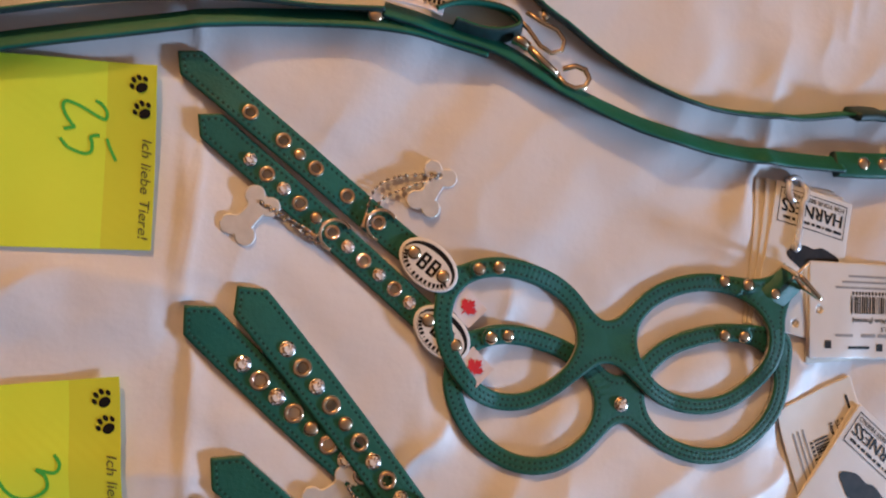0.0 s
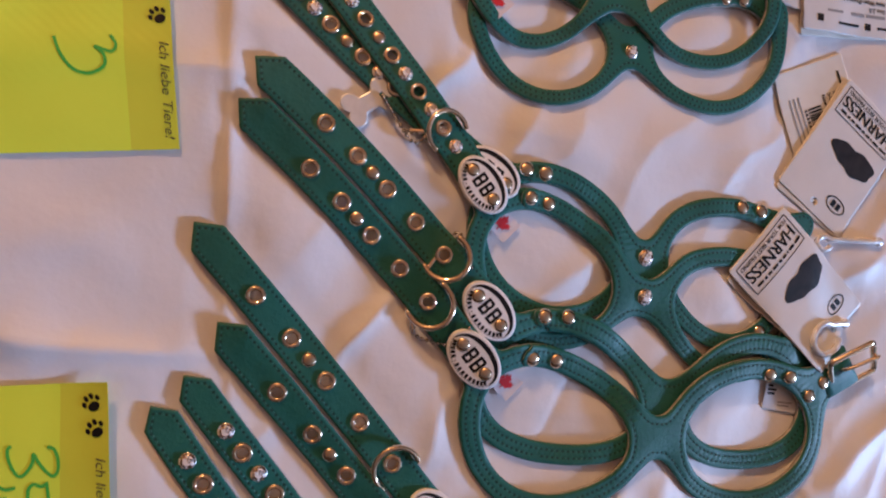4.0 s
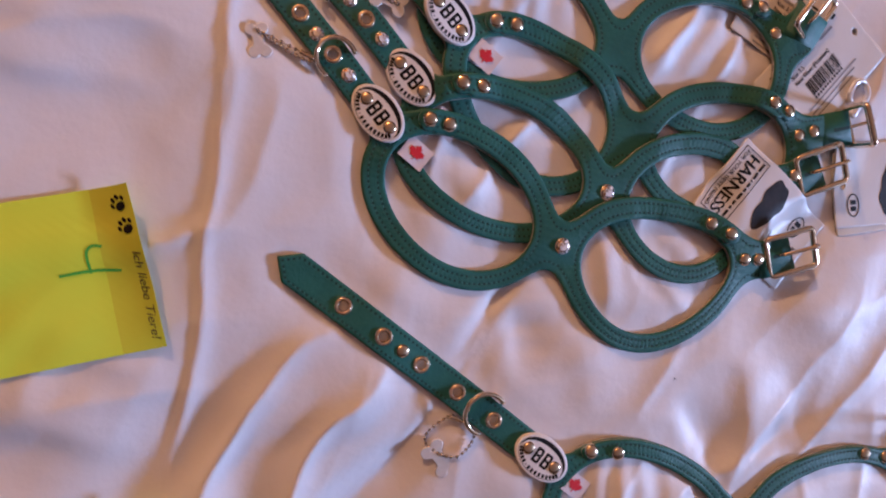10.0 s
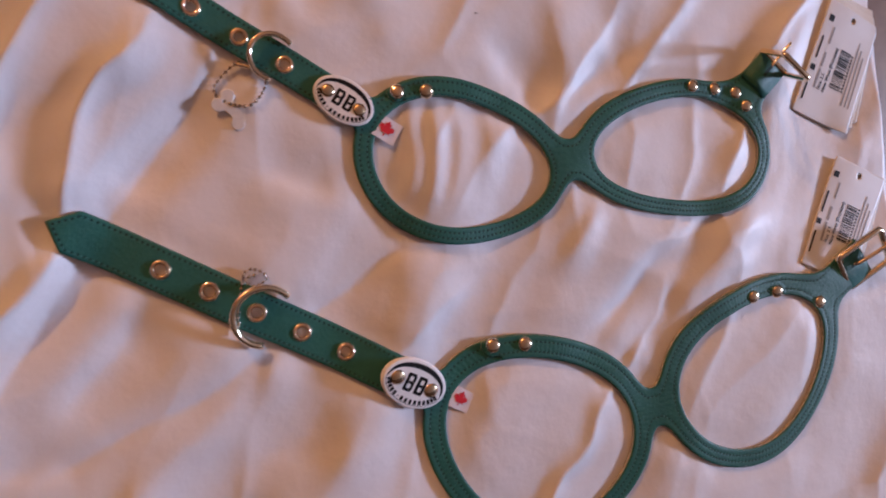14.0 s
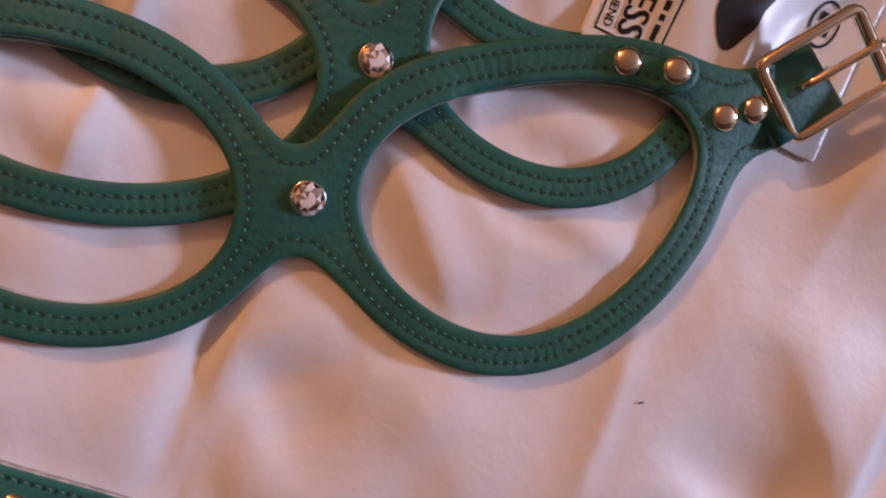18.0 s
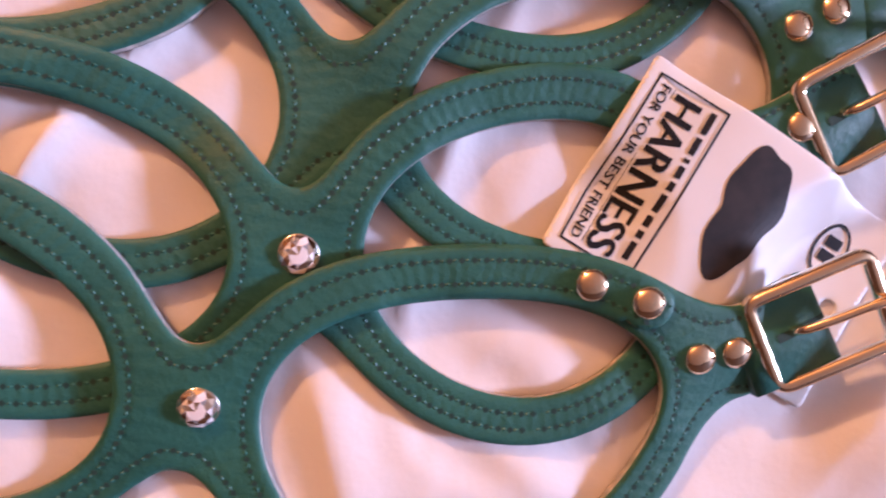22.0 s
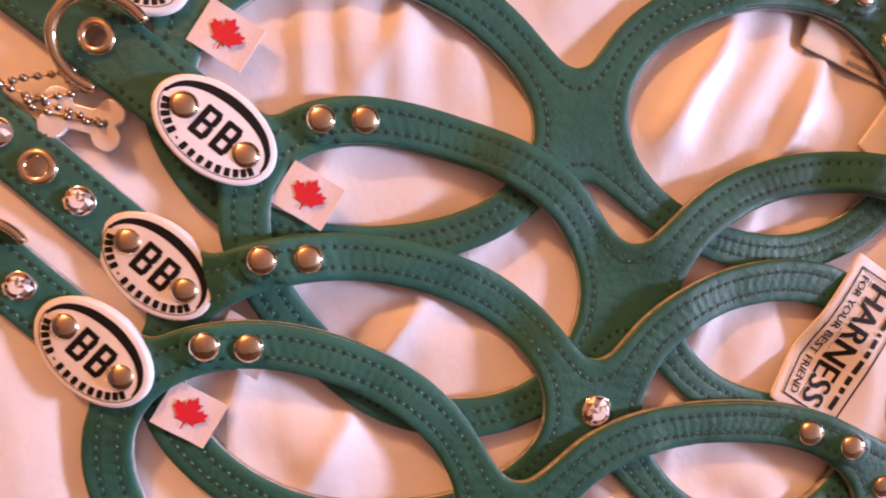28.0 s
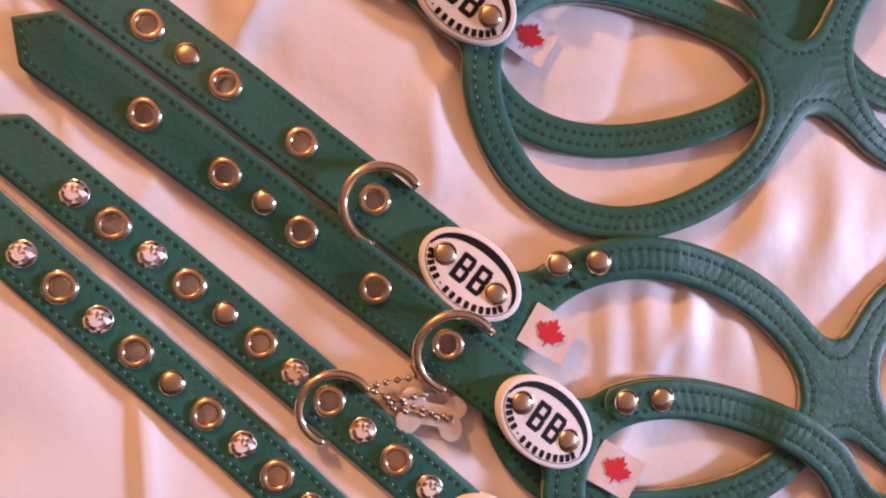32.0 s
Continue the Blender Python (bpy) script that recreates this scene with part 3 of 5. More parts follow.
def tablecloth():
    """One sheet: fine where things lie, coarser towards the edges, hanging down over the table's sides."""
    def steps(lo, hi, a, b):
        s = list(np.arange(a, b + 0.1, 1.8))
        out = list(np.linspace(hi, b, 24, endpoint=False))[::-1]
        return np.array(list(np.linspace(lo, a, 24, endpoint=False)) + s + out)
    xs, ys = steps(-660, 560, -335, 352), steps(-820, 980, -415, 600)
    X, Y = np.meshgrid(xs, ys)
    Z = cloth_height(X, Y)
    # the cloth gives way under what lies on it
    sunk = np.maximum(CLOTH_H - PRESSED + 0.5, 0)
    sunk = np.maximum(sunk, box_blur(box_max(sunk, 4), 8))
    i, j = np.clip(np.round(X - X0).astype(int), 0, NX - 1), np.clip(np.round(Y - Y0).astype(int), 0, NY - 1)
    Z = Z - np.where((X > X0) & (X < X0 + NX) & (Y > Y0) & (Y < Y0 + NY), sunk[j, i], 0)
    ex = np.maximum(np.maximum(-465 - X, X - 354), 0)
    ey = np.maximum(np.maximum(-625 - Y, Y - 785), 0)
    e = np.maximum(ex, ey)
    Z = np.where(e > 0, Z - e * 1.0, Z)
    wave = 8 * np.sin(Y / 40) * (ex > 0) * np.minimum(ex / 60, 1)
    wave2 = 8 * np.sin(X / 40) * (ey > 0) * np.minimum(ey / 60, 1)
    X = np.where(X > 354, 354 + 0.12 * (X - 354), np.where(X < -465, -465 + 0.12 * (X + 465), X)) + wave + np.where(X > 354, 3, np.where(X < -465, -4, 0))
    Y = np.where(Y > 785, 785 + 0.12 * (Y - 785), np.where(Y < -625, -625 + 0.12 * (Y + 625), Y)) + wave2 + np.where(Y > 785, 4, np.where(Y < -625, -4, 0))
    ny, nx = X.shape
    verts = np.stack([X.ravel(), Y.ravel(), Z.ravel()], 1) * MM
    k = np.arange(ny * nx).reshape(ny, nx)
    faces = np.stack([k[:-1, :-1].ravel(), k[:-1, 1:].ravel(), k[1:, 1:].ravel(), k[1:, :-1].ravel()], 1).tolist()
    ob = new("tablecloth", mesh_of("tablecloth", verts, faces, [CLOTH]))
    sol = ob.modifiers.new("thickness", "SOLIDIFY")
    sol.thickness, sol.offset = 0.0006, -1
    return tagged(ob, "white satin tablecloth with soft folds and creases", "tablecloth")


table()


# ---------------------------------------------------------------- small hardware, shared between the harnesses
v, f = lathe([(2.3, -2.4), (2.3, 0.2), (2.55, 0.75), (3.2, 1.05), (3.9, 0.85), (4.45, 0.25), (4.55, -0.1)], 24)
EYELET = mesh_of("eyelet", v, f, [CHROME])
v, f = lathe([(0, 1.65), (1.3, 1.55), (2.5, 1.2), (3.4, 0.62), (3.8, 0.0), (3.8, -0.5)], 20)
STUD = mesh_of("rivet", v, f, [CHROME])


def gem():
    """A brilliant-cut stone: table, two staggered rows of facets and a girdle."""
    rows = ((1.7, 1.5, 0.0), (2.7, 1.15, 0.5), (3.5, 0.5, 0.0), (3.4, 0.0, 0.0))
    n, verts, faces = 10, [], []
    for r, z, off in rows:
        for k in range(n):
            a = 2 * math.pi * (k + off) / n
            verts.append((r * math.cos(a) * MM, r * math.sin(a) * MM, z * MM))
    hub = len(verts)
    verts.append((0, 0, 1.55 * MM))
    faces += [(hub, k, (k + 1) % n) for k in range(n)]
    for k in range(n):
        j = (k + 1) % n
        faces += [(k, n + k, j), (n + k, n + j, j), (n + k, 2 * n + k, 2 * n + j), (n + k, 2 * n + j, n + j), (2 * n + k, 3 * n + k, 3 * n + j, 2 * n + j)]
    # facet colours dealt at random paint the stone's reflections and glints
    rng = random.Random(5)
    return mesh_of("crystal", verts, faces, [CRYSTAL, FACET_LIT, FACET_UNLIT, PAINTED_GLINT], [rng.choice((0, 1, 1, 2, 3, 3, 3)) for _ in faces], smooth=False)


STONE = gem()
v, f = lathe([(0, 0.1), (2.3, 0.1), (3.0, 0.12), (3.5, 0.1), (3.7, -0.1), (3.75, -0.4)], 20)
SETTING = mesh_of("setting", v, f, [FOIL])


def oval_plate(rx, ry, z0, z1, mat, name, n=44, rim=0.7):
    verts, faces = [], []
    rings = ((1, z0), (1, z1 - rim * 0.6), (1 - rim * 0.35 / ry, z1 - rim * 0.15), (1 - rim / ry, z1), (0.5, z1))
    for s, z in rings:
        for i in range(n):
            a = 2 * math.pi * i / n
            verts.append((rx * s * math.cos(a) * MM, ry * s * math.sin(a) * MM, z * MM))
    for k in range(len(rings) - 1):
        for i in range(n):
            j = (i + 1) % n
            faces.append((k * n + i, k * n + j, (k + 1) * n + j, (k + 1) * n + i))
    faces.append(tuple((len(rings) - 1) * n + i for i in range(n)))
    return mesh_of(name, verts, faces, [mat])


def arc_band(rx, ry, a0, a1, w0, w1, z, n=30):
    """A flat crescent along an oval, from angle a0 to a1 in degrees, swelling from w0 to w1 in its middle."""
    verts, faces = [], []
    for k in range(n + 1):
        u = k / n
        a = radians(a0 + (a1 - a0) * u)
        w = w0 + (w1 - w0) * math.sin(math.pi * u)
        for s in (0, 1):
            verts.append(((rx - w * s) * math.cos(a) * MM, (ry - w * s) * math.sin(a) * MM, z * MM))
    for k in range(n):
        q = 2 * k
        faces.append((q, q + 2, q + 3, q + 1) if a1 < a0 else (q + 1, q + 3, q + 2, q))
    return verts, faces


BADGE = oval_plate(15.3, 10.2, -0.6, 2.0, RUBBER, "badge")
v, f = arc_band(13.7, 8.7, -8, 182, 0.5, 2.3, 2.05)
v2, f2 = arc_band(13.9, 8.9, 176, 352, 0.22, 0.22, 2.05)
f = [tuple(q) for q in f] + [tuple(q + len(v) for q in g) for g in f2]
BADGE_LINE = mesh_of("oval_line", v + v2, f, [BLACK], smooth=False)


def rounded_bar(cx, cy, w, h, rot, z, r=0.5):
    c, s = math.cos(rot), math.sin(rot)
    pts = [(-w + r, -h), (w - r, -h), (w, -h + r), (w, h - r), (w - r, h), (-w + r, h), (-w, h - r), (-w, -h + r)]
    return [((cx + x * c - y * s) * MM, (cy + x * s + y * c) * MM, z * MM) for x, y in pts]


verts, faces = [], []
for cx in (-2.75, 2.75):
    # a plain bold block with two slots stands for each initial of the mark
    for bx, by, w, h in ((cx - 1.4, 0, 0.72, 3.9), (cx + 0.3, 3.25, 1.6, 0.66), (cx + 0.3, 0, 1.6, 0.62), (cx + 0.3, -3.25, 1.6, 0.66), (cx + 1.6, 1.6, 0.66, 1.5), (cx + 1.6, -1.6, 0.66, 1.5)):
        o = len(verts)
        verts += rounded_bar(bx, by, w, h, 0, 2.06, 0.3)
        faces.append(tuple(range(o, o + 8)))
BADGE_MARK = mesh_of("mark", verts, faces, [BLACK], smooth=False)
verts, faces = [], []
for k in range(15):
    a = radians(192 + k * 10.6)
    o = len(verts)
    x, y = 12.3 * math.cos(a), 7.5 * math.sin(a)
    verts += rounded_bar(x, y, 0.66 if k != 5 else 0.4, 0.98 if k != 5 else 0.25, math.atan2(7.2 * math.cos(a), -12.0 * math.sin(a)), 2.06, 0.2)
    faces.append(tuple(range(o, o + 8)))
BADGE_BARS = mesh_of("badge_print", verts, faces, [BLACK], smooth=False)

# one half of a maple leaf's outline, from its tip down to its stem
half_leaf = [(0, 6.0), (1.2, 3.9), (2.4, 4.4), (1.9, 1.7), (3.3, 3.0), (3.7, 2.2), (5.4, 2.5), (4.8, 1.0), (5.6, 0.4), (2.9, -2.0), (3.2, -2.9), (0.35, -2.5), (0.3, -5.0)]
leaf = half_leaf + [(-px, py) for px, py in reversed(half_leaf[1:])]


def bone_mesh():
    xs = ys = np.arange(-17, 17.1, 0.6)
    x, y = np.meshgrid(xs, ys)
    S = box_sdf(x, y, 0, 0, 8, 4.0, 0)
    for cx in (-8.0, 8.0):
        for cy in (-4.0, 4.0):
            S = melt(S, np.hypot(x - cx, y - cy) - 4.3, 1.5)
    S = np.maximum(S, 1.0 - np.hypot(x - 7, y))
    v, f, idx, _ = sheet(S, xs, ys, x * 0, 0.9, 0.4, (0, 0, 0))
    return mesh_of("bone_tag", v, f, [PLATE, PLATE], idx, smooth=False)


BONE = bone_mesh()
ball = bmesh.new()
bmesh.ops.create_icosphere(ball, subdivisions=1, radius=1.08 * MM)
BALL_V, BALL_F = [tuple(q.co) for q in ball.verts], [tuple(w.index for w in q.verts) for q in ball.faces]
ball.free()


def ball_chain(points, origin):
    """Small metal balls strung along a smooth line through x, y, z points in mm."""
    pts = [Vector(p) for p in points]
    line = []
    for i in range(len(pts) - 1):
        p0, p1, p2, p3 = pts[max(i - 1, 0)], pts[i], pts[i + 1], pts[min(i + 2, len(pts) - 1)]
        for k in range(12):
            t = k / 12
            line.append(0.5 * ((2 * p1) + (p2 - p0) * t + (2 * p0 - 5 * p1 + 4 * p2 - p3) * t * t + (3 * p1 - p0 - 3 * p2 + p3) * t ** 3))
    verts, faces, run, due = [], [], 0.0, 0.0
    for a, b in zip(line, line[1:]):
        run += (b - a).length
        if run >= due:
            o = len(verts)
            c = (b - Vector(origin)) * MM
            verts += [(c.x + x, c.y + y, c.z + z) for x, y, z in BALL_V]
            faces += [tuple(o + q for q in g) for g in BALL_F]
            due = run + 2.3
    w, g = tube([(p - Vector(origin)) * MM for p in line[::3]], 0.25 * MM, 5)
    o = len(verts)
    return mesh_of("ball_chain", verts + [tuple(q) for q in w], faces + [tuple(o + q for q in h) for h in g], [CHAIN])


def ring_mesh():
    """A welded D-ring: a bowed wire that stands over the strap, its straight side under it."""
    pts = []
    for k in range(25):
        a = radians(-112 + 224 * k / 24)
        x, y = 10.5 * math.cos(a) - 3.0, 10.2 * math.sin(a)
        pts.append((x * MM, y * MM, (1.0 + 2.6 * max(math.cos(a), -0.3)) * MM))
    v, f = tube(pts, 1.3 * MM, 10)
    return mesh_of("d_ring", v, f, [CHROME])


D_RING = ring_mesh()


def buckle_mesh():
    """A cast roller-less buckle: a rounded oblong frame of flattened bar, slightly bowed."""
    pts = []
    w, h, r = 13.9, 11.3, 2.6
    for cx, cy, a0 in ((w - r, h - r, 0), (-w + r, h - r, 90), (-w + r, -h + r, 180), (w - r, -h + r, 270)):
        for k in range(5):
            a = radians(a0 + 22.5 * k)
            x = cx + r * math.cos(a)
            pts.append((x * MM, (cy + r * math.sin(a)) * MM, (1.4 * math.cos(x / w * 1.57) - 0.4) * MM))
    v, f = tube(pts, 1.75 * MM, 12, closed=True)
    return mesh_of("buckle_frame", v, f, [CHROME])


BUCKLE = buckle_mesh()
v, f = tube([(-6.5 * MM, 0, -1.6 * MM), (-3 * MM, 0, 0.2 * MM), (3 * MM, 0, 0.9 * MM), (10 * MM, 0, 1.3 * MM), (13.4 * MM, 0, 2.3 * MM), (15.6 * MM, 0, 1.5 * MM)], 1.2 * MM, 8)
PRONG = mesh_of("buckle_prong", v, f, [CHROME])


def loop_wave(c, a):
    return 1 + c[3] * np.cos(2 * a) + c[4] * np.sin(2 * a) + c[5] * np.cos(3 * a) + c[6] * np.sin(3 * a)


def loop_radius(c, a):
    """Distance from the opening's centre to its rim in the direction a: an ellipse with a third wave that makes it egg-shaped."""
    return c[2] / np.sqrt(loop_wave(c, a))


def loop_sdf(x, y, c):
    a, r = np.arctan2(y - c[1], x - c[0]), np.hypot(x - c[0], y - c[1])
    turn = -2 * c[3] * np.sin(2 * a) + 2 * c[4] * np.cos(2 * a) - 3 * c[5] * np.sin(3 * a) + 3 * c[6] * np.cos(3 * a)
    slope = -0.5 * turn / loop_wave(c, a)
    return (r - loop_radius(c, a)) / np.sqrt(1 + slope ** 2)


def harness(label, tip, mid, badge, h1, h2, end, span, beads, rivets, w=17.0, band=8.6, web=8.5, drop=1.5, stone=None, flag=None, bone=None, bone_size=1.0,
            chain=(), chain_back=None, ring=-1, ring_back=0.0, ring_flip=False, buckle=None, thick=2.4, size=1.0, badge_size=None, badge_turn=None, blend=9.0):
    """A figure-of-eight leather dog harness lying flat; all places in mm. h1, h2: the two leg openings: centre, radius and the waves of their rim."""
    xa = [tip[0], badge[0], end[0], h1[0] - h1[2] - 26, h2[0] + h2[2] + 36]
    ya = [tip[1], badge[1], end[1], h1[1] - h1[2] - 26, h2[1] - h2[2] - 26, h1[1] + h1[2] + 26, h2[1] + h2[2] + 26]
    if buckle:
        xa, ya = xa + [buckle[0]], ya + [buckle[1]]
    j0, j1, i0, i1 = window_of(min(xa) - 14, max(xa) + 14, min(ya) - 14, max(ya) + 14)
    xs, ys = np.arange(i0, i1) + float(X0), np.arange(j0, j1) + float(Y0)
    x, y = np.meshgrid(xs, ys)
    line = curve_points(tip, mid, badge)
    run = [0.0]
    for a, b in zip(line, line[1:]):
        run.append(run[-1] + math.hypot(b[0] - a[0], b[1] - a[1]))
    half = w / 2

    def along(s):
        px = np.interp(s, run, [q[0] for q in line])
        py = np.interp(s, run, [q[1] for q in line])
        qx = np.interp(s + 2, run, [q[0] for q in line])
        qy = np.interp(s + 2, run, [q[1] for q in line])
        if s + 2 > run[-1]:
            qx, qy, px, py = px, py, np.interp(s - 2, run, [q[0] for q in line]), np.interp(s - 2, run, [q[1] for q in line])
            return (qx, qy), math.atan2(qy - py, qx - px)
        return (px, py), math.atan2(qy - py, qx - px)

    # strap with its right-angled point
    S = np.full(x.shape, 1e3)
    for a, b in zip(line[::2], line[2::2]):
        S = np.minimum(S, segment_sdf(x, y, a, b, half))
    d0 = math.atan2(line[3][1] - tip[1], line[3][0] - tip[0])
    for turn in (-46, 46):
        nx_, ny_ = math.cos(d0 + radians(turn)), math.sin(d0 + radians(turn))
        S = np.maximum(S, -((x - tip[0]) * nx_ + (y - tip[1]) * ny_) )
    # the two loops: openings of rounded form, a broader band above than below
    d1, d2 = loop_sdf(x, y, h1), loop_sdf(x, y, h2)
    w1 = band * (1.0 + 0.07 * np.clip(1.3 * (y - h1[1]) / h1[2], -1, 1))
    w2 = band * (1.0 + 0.07 * np.clip(1.3 * (y - h2[1]) / h2[2], -1, 1))
    joined = melt(d1 - w1, d2 - w2, blend)

    def toward(c, u, extra):
        """The point of a loop's middle line in the direction u."""
        r = loop_radius(c, math.atan2(u[1], u[0])) + extra
        return (c[0] + u[0] * r, c[1] + u[1] * r)

    u12 = Vector((h2[0] - h1[0], h2[1] - h1[1])).normalized()
    ma, mb = toward(h1, u12, 3), toward(h2, -u12, 3)
    middle = segment_sdf(x, y, (ma[0], ma[1] - drop), (mb[0], mb[1] - drop), web)
    joined = melt(joined, middle, blend * 1.6)
    bu = ((h1[0] - badge[0]), (h1[1] - badge[1]))
    bl = math.hypot(*bu)
    foot = toward(h1, (-bu[0] / bl, -bu[1] / bl), band / 2)
    neck = segment_sdf(x, y, badge, foot, half * 0.86, half * 0.5)
    joined = melt(melt(joined, neck, blend), S, blend * 0.8)
    eu = (end[0] - h2[0], end[1] - h2[1])
    el = math.hypot(*eu)
    heel = toward(h2, (eu[0] / el, eu[1] / el), band / 2)
    reach = 1.0
    if buckle:
        # the strap runs under the buckle's first bar and is folded round the second
        reach = size * math.sqrt(band / 11.3)
        ba = radians(buckle[2])
        bc = (math.cos(ba), math.sin(ba))
        bar1 = (buckle[0] - 15 * reach * bc[0], buckle[1] - 15 * reach * bc[1])
        bar2 = (buckle[0] + 12 * reach * bc[0], buckle[1] + 12 * reach * bc[1])
        strip = 10.6 * reach
        tab = np.minimum(segment_sdf(x, y, heel, bar1, half * 0.95, strip), segment_sdf(x, y, bar1, bar2, strip))
    else:
        tab = segment_sdf(x, y, heel, end, half * 0.92, half * 0.80)
    joined = melt(joined, tab, blend * 1.9)
    joined = np.maximum(joined, np.maximum(-d1, -d2))
    if buckle:
        joined = np.maximum(joined, (x - buckle[0]) * bc[0] + (y - buckle[1]) * bc[1] - 2.2 * reach)
    plain = joined
    # punched holes
    spots = []
    for k, kind in enumerate(beads):
        s = span[0] + (span[1] - span[0]) * k / (len(beads) - 1)
        spots.append((kind, *along(s)))
    S = plain
    for kind, (sx, sy), _ in spots:
        if kind == "e":
            S = np.maximum(S, 2.6 * size - np.hypot(x - sx, y - sy))
    # the seams run further in on the loops' bands than on the strap
    inset = 2.3 + (0.31 * band - 2.3) * np.clip((band + 9 - np.minimum(d1, d2)) / 7, 0, 1)
    seam = plain * 2.1 / inset

    def pucker(me, verts):
        """Stores each point's direction from its loop's centre and the count of ribs round that loop."""
        v = np.array(verts)[:, :2] / MM + np.array(origin[:2])
        e1, e2 = loop_sdf(v[:, 0], v[:, 1], h1), loop_sdf(v[:, 0], v[:, 1], h2)
        first = np.abs(e1) < np.abs(e2)
        near = (np.minimum(np.abs(e1), np.abs(e2)) < band + 1.5) & (np.maximum(e1, e2) > band * 1.35)
        ribs = np.where(first, round(2 * math.pi * h1[2] / 2.5), round(2 * math.pi * h2[2] / 2.5))
        cx, cy = np.where(first, h1[0], h2[0]), np.where(first, h1[1], h2[1])
        out = np.stack([v[:, 0] - cx, v[:, 1] - cy, np.where(near, ribs, 0.0)], 1)
        att = me.attributes.new("pucker", "FLOAT_VECTOR", "POINT")
        att.data.foreach_set("vector", out.astype(np.float32).ravel())

    base = drape(plain, j0, j1, i0, i1)
    origin = (badge[0], badge[1], float(base[min(max(int(badge[1] - ys[0]), 0), len(ys) - 1), min(max(int(badge[0] - xs[0]), 0), len(xs) - 1)]))
    t = thing("dog_harness", (origin[0] * MM, origin[1] * MM, origin[2] * MM), label, "dog harness", "green leather dog harnesses")
    verts, faces, idx, dist = sheet(S, xs, ys, base, thick, 0.65, origin, seam)
    me = mesh_of("leather_body", verts, faces, [LEATHER, EDGE], idx)
    at = me.attributes.new("edge", "FLOAT", "POINT")
    at.data.foreach_set("value", dist.astype(np.float32))
    pucker(me, verts)
    part("leather_body", me, t)
    solid = plain < 0.3
    view = STACK[j0:j1, i0:i1]
    view[solid] = np.maximum(view[solid], (base + thick)[solid])
    # the upper bands are a second layer, riveted down with a rounded end and merging into the middle
    def upper_layer(c, d, wide, first, sign):
        a0 = math.atan2(first[1] - c[1], first[0] - c[0])
        rel = sign * (a0 - np.arctan2(y - c[1], x - c[0]))
        reach = (np.mod(rel + math.pi, 2 * math.pi) - math.pi) * math.hypot(first[0] - c[0], first[1] - c[1])
        lap = np.maximum(np.maximum(0.45 - d, d - wide + 0.45), np.where(reach < 0, np.hypot(x - first[0], y - first[1]) - band * 0.52, -9.0))
        lap = np.maximum(lap, np.where(y < c[1], 5.0, -9.0))
        far = 1.12 * abs((h1[0] + h2[0]) / 2 - first[0])
        lap = np.maximum(lap, reach - far * 0.80)
        lap = np.maximum(lap, plain + 0.3)
        sink = np.clip((reach - far * 0.35) / (far * 0.4), 0, 1)
        low = base + thick - 0.1 - 1.6 * sink * sink * (3 - 2 * sink)
        vs, fs, ix, ds = sheet(lap, xs, ys, low, 1.25, 0.6, origin, (np.maximum(lap, -d) - 0.45) * 2.1 / inset)
        if len(fs) < 20:
            return
        lay = mesh_of("upper_strap", vs, fs, [LEATHER, EDGE], ix)
        att = lay.attributes.new("edge", "FLOAT", "POINT")
        att.data.foreach_set("value", ds.astype(np.float32))
        pucker(lay, vs)
        part("upper_strap", lay, t, label="upper leather layer with a rounded riveted end")
        hit_ = lap < 0
        view[hit_] = np.maximum(view[hit_], (low + 1.25)[hit_])

    if len(rivets) > 1:
        upper_layer(h1, d1, w1, rivets[0], 1)
    if len(rivets) > 3:
        upper_layer(h2, d2, w2, rivets[3], -1)
    v, f = stitches(contours(seam, xs, ys, -2.1), top_at, origin)
    part("stitching", mesh_of("stitching", v, f, [THREAD, HOLE_SHADE], [int(len(q) == 4) for q in f], smooth=False), t, label="fine green stitching along the edges")["kind"] = "stuff"

    def place(px, py, lift=0.0):
        return (px * MM, py * MM, (top_at(px, py) + lift) * MM)

    def lean(px, py, turn):
        """Lay a small part along the surface's slope."""
        dx = (top_at(px + 4, py) - top_at(px - 4, py)) / 8
        dy = (top_at(px, py + 4) - top_at(px, py - 4)) / 8
        n = Vector((-min(max(dx, -0.16), 0.16), -min(max(dy, -0.16), 0.16), 1)).normalized()
        return (Vector((0, 0, 1)).rotation_difference(n).to_matrix() @ Matrix.Rotation(turn, 3, "Z")).to_euler()

    def bit(name, me, px, py, turn=0.0, lift=0.0, parent=None, lab="", scale=None):
        ob = part(name, me, parent or t, place(px, py, lift), lab, lean(px, py, turn))
        k = scale or size
        ob.scale = (k, k, k)
        return ob

    for k, (kind, (sx, sy), turn) in enumerate(spots):
        if kind == "e":
            bit("eyelet", EYELET, sx, sy, turn)
        elif kind == "o":
            bit("rivet", STUD, sx, sy, turn + k, scale=size * 0.92)
        elif kind == "s":
            cup = bit("rhinestone", SETTING, sx, sy, turn)
            gem = part("crystal", STONE, cup, WHERE[cup])
    for k, (rx, ry) in enumerate(rivets):
        bit("rivet", STUD, rx, ry, k * 0.7)
    if stone:
        cup = bit("rhinestone", SETTING, *stone, 0.4, scale=1.22 * size)
        part("crystal", STONE, cup, WHERE[cup])
    # oval badge
    _, turn = along(run[-1])
    if badge_turn is not None:
        turn = radians(badge_turn)
    lab = bit("badge", BADGE, badge[0], badge[1], turn, lab="white oval rubber badge with black print", scale=badge_size or size * 1.04)
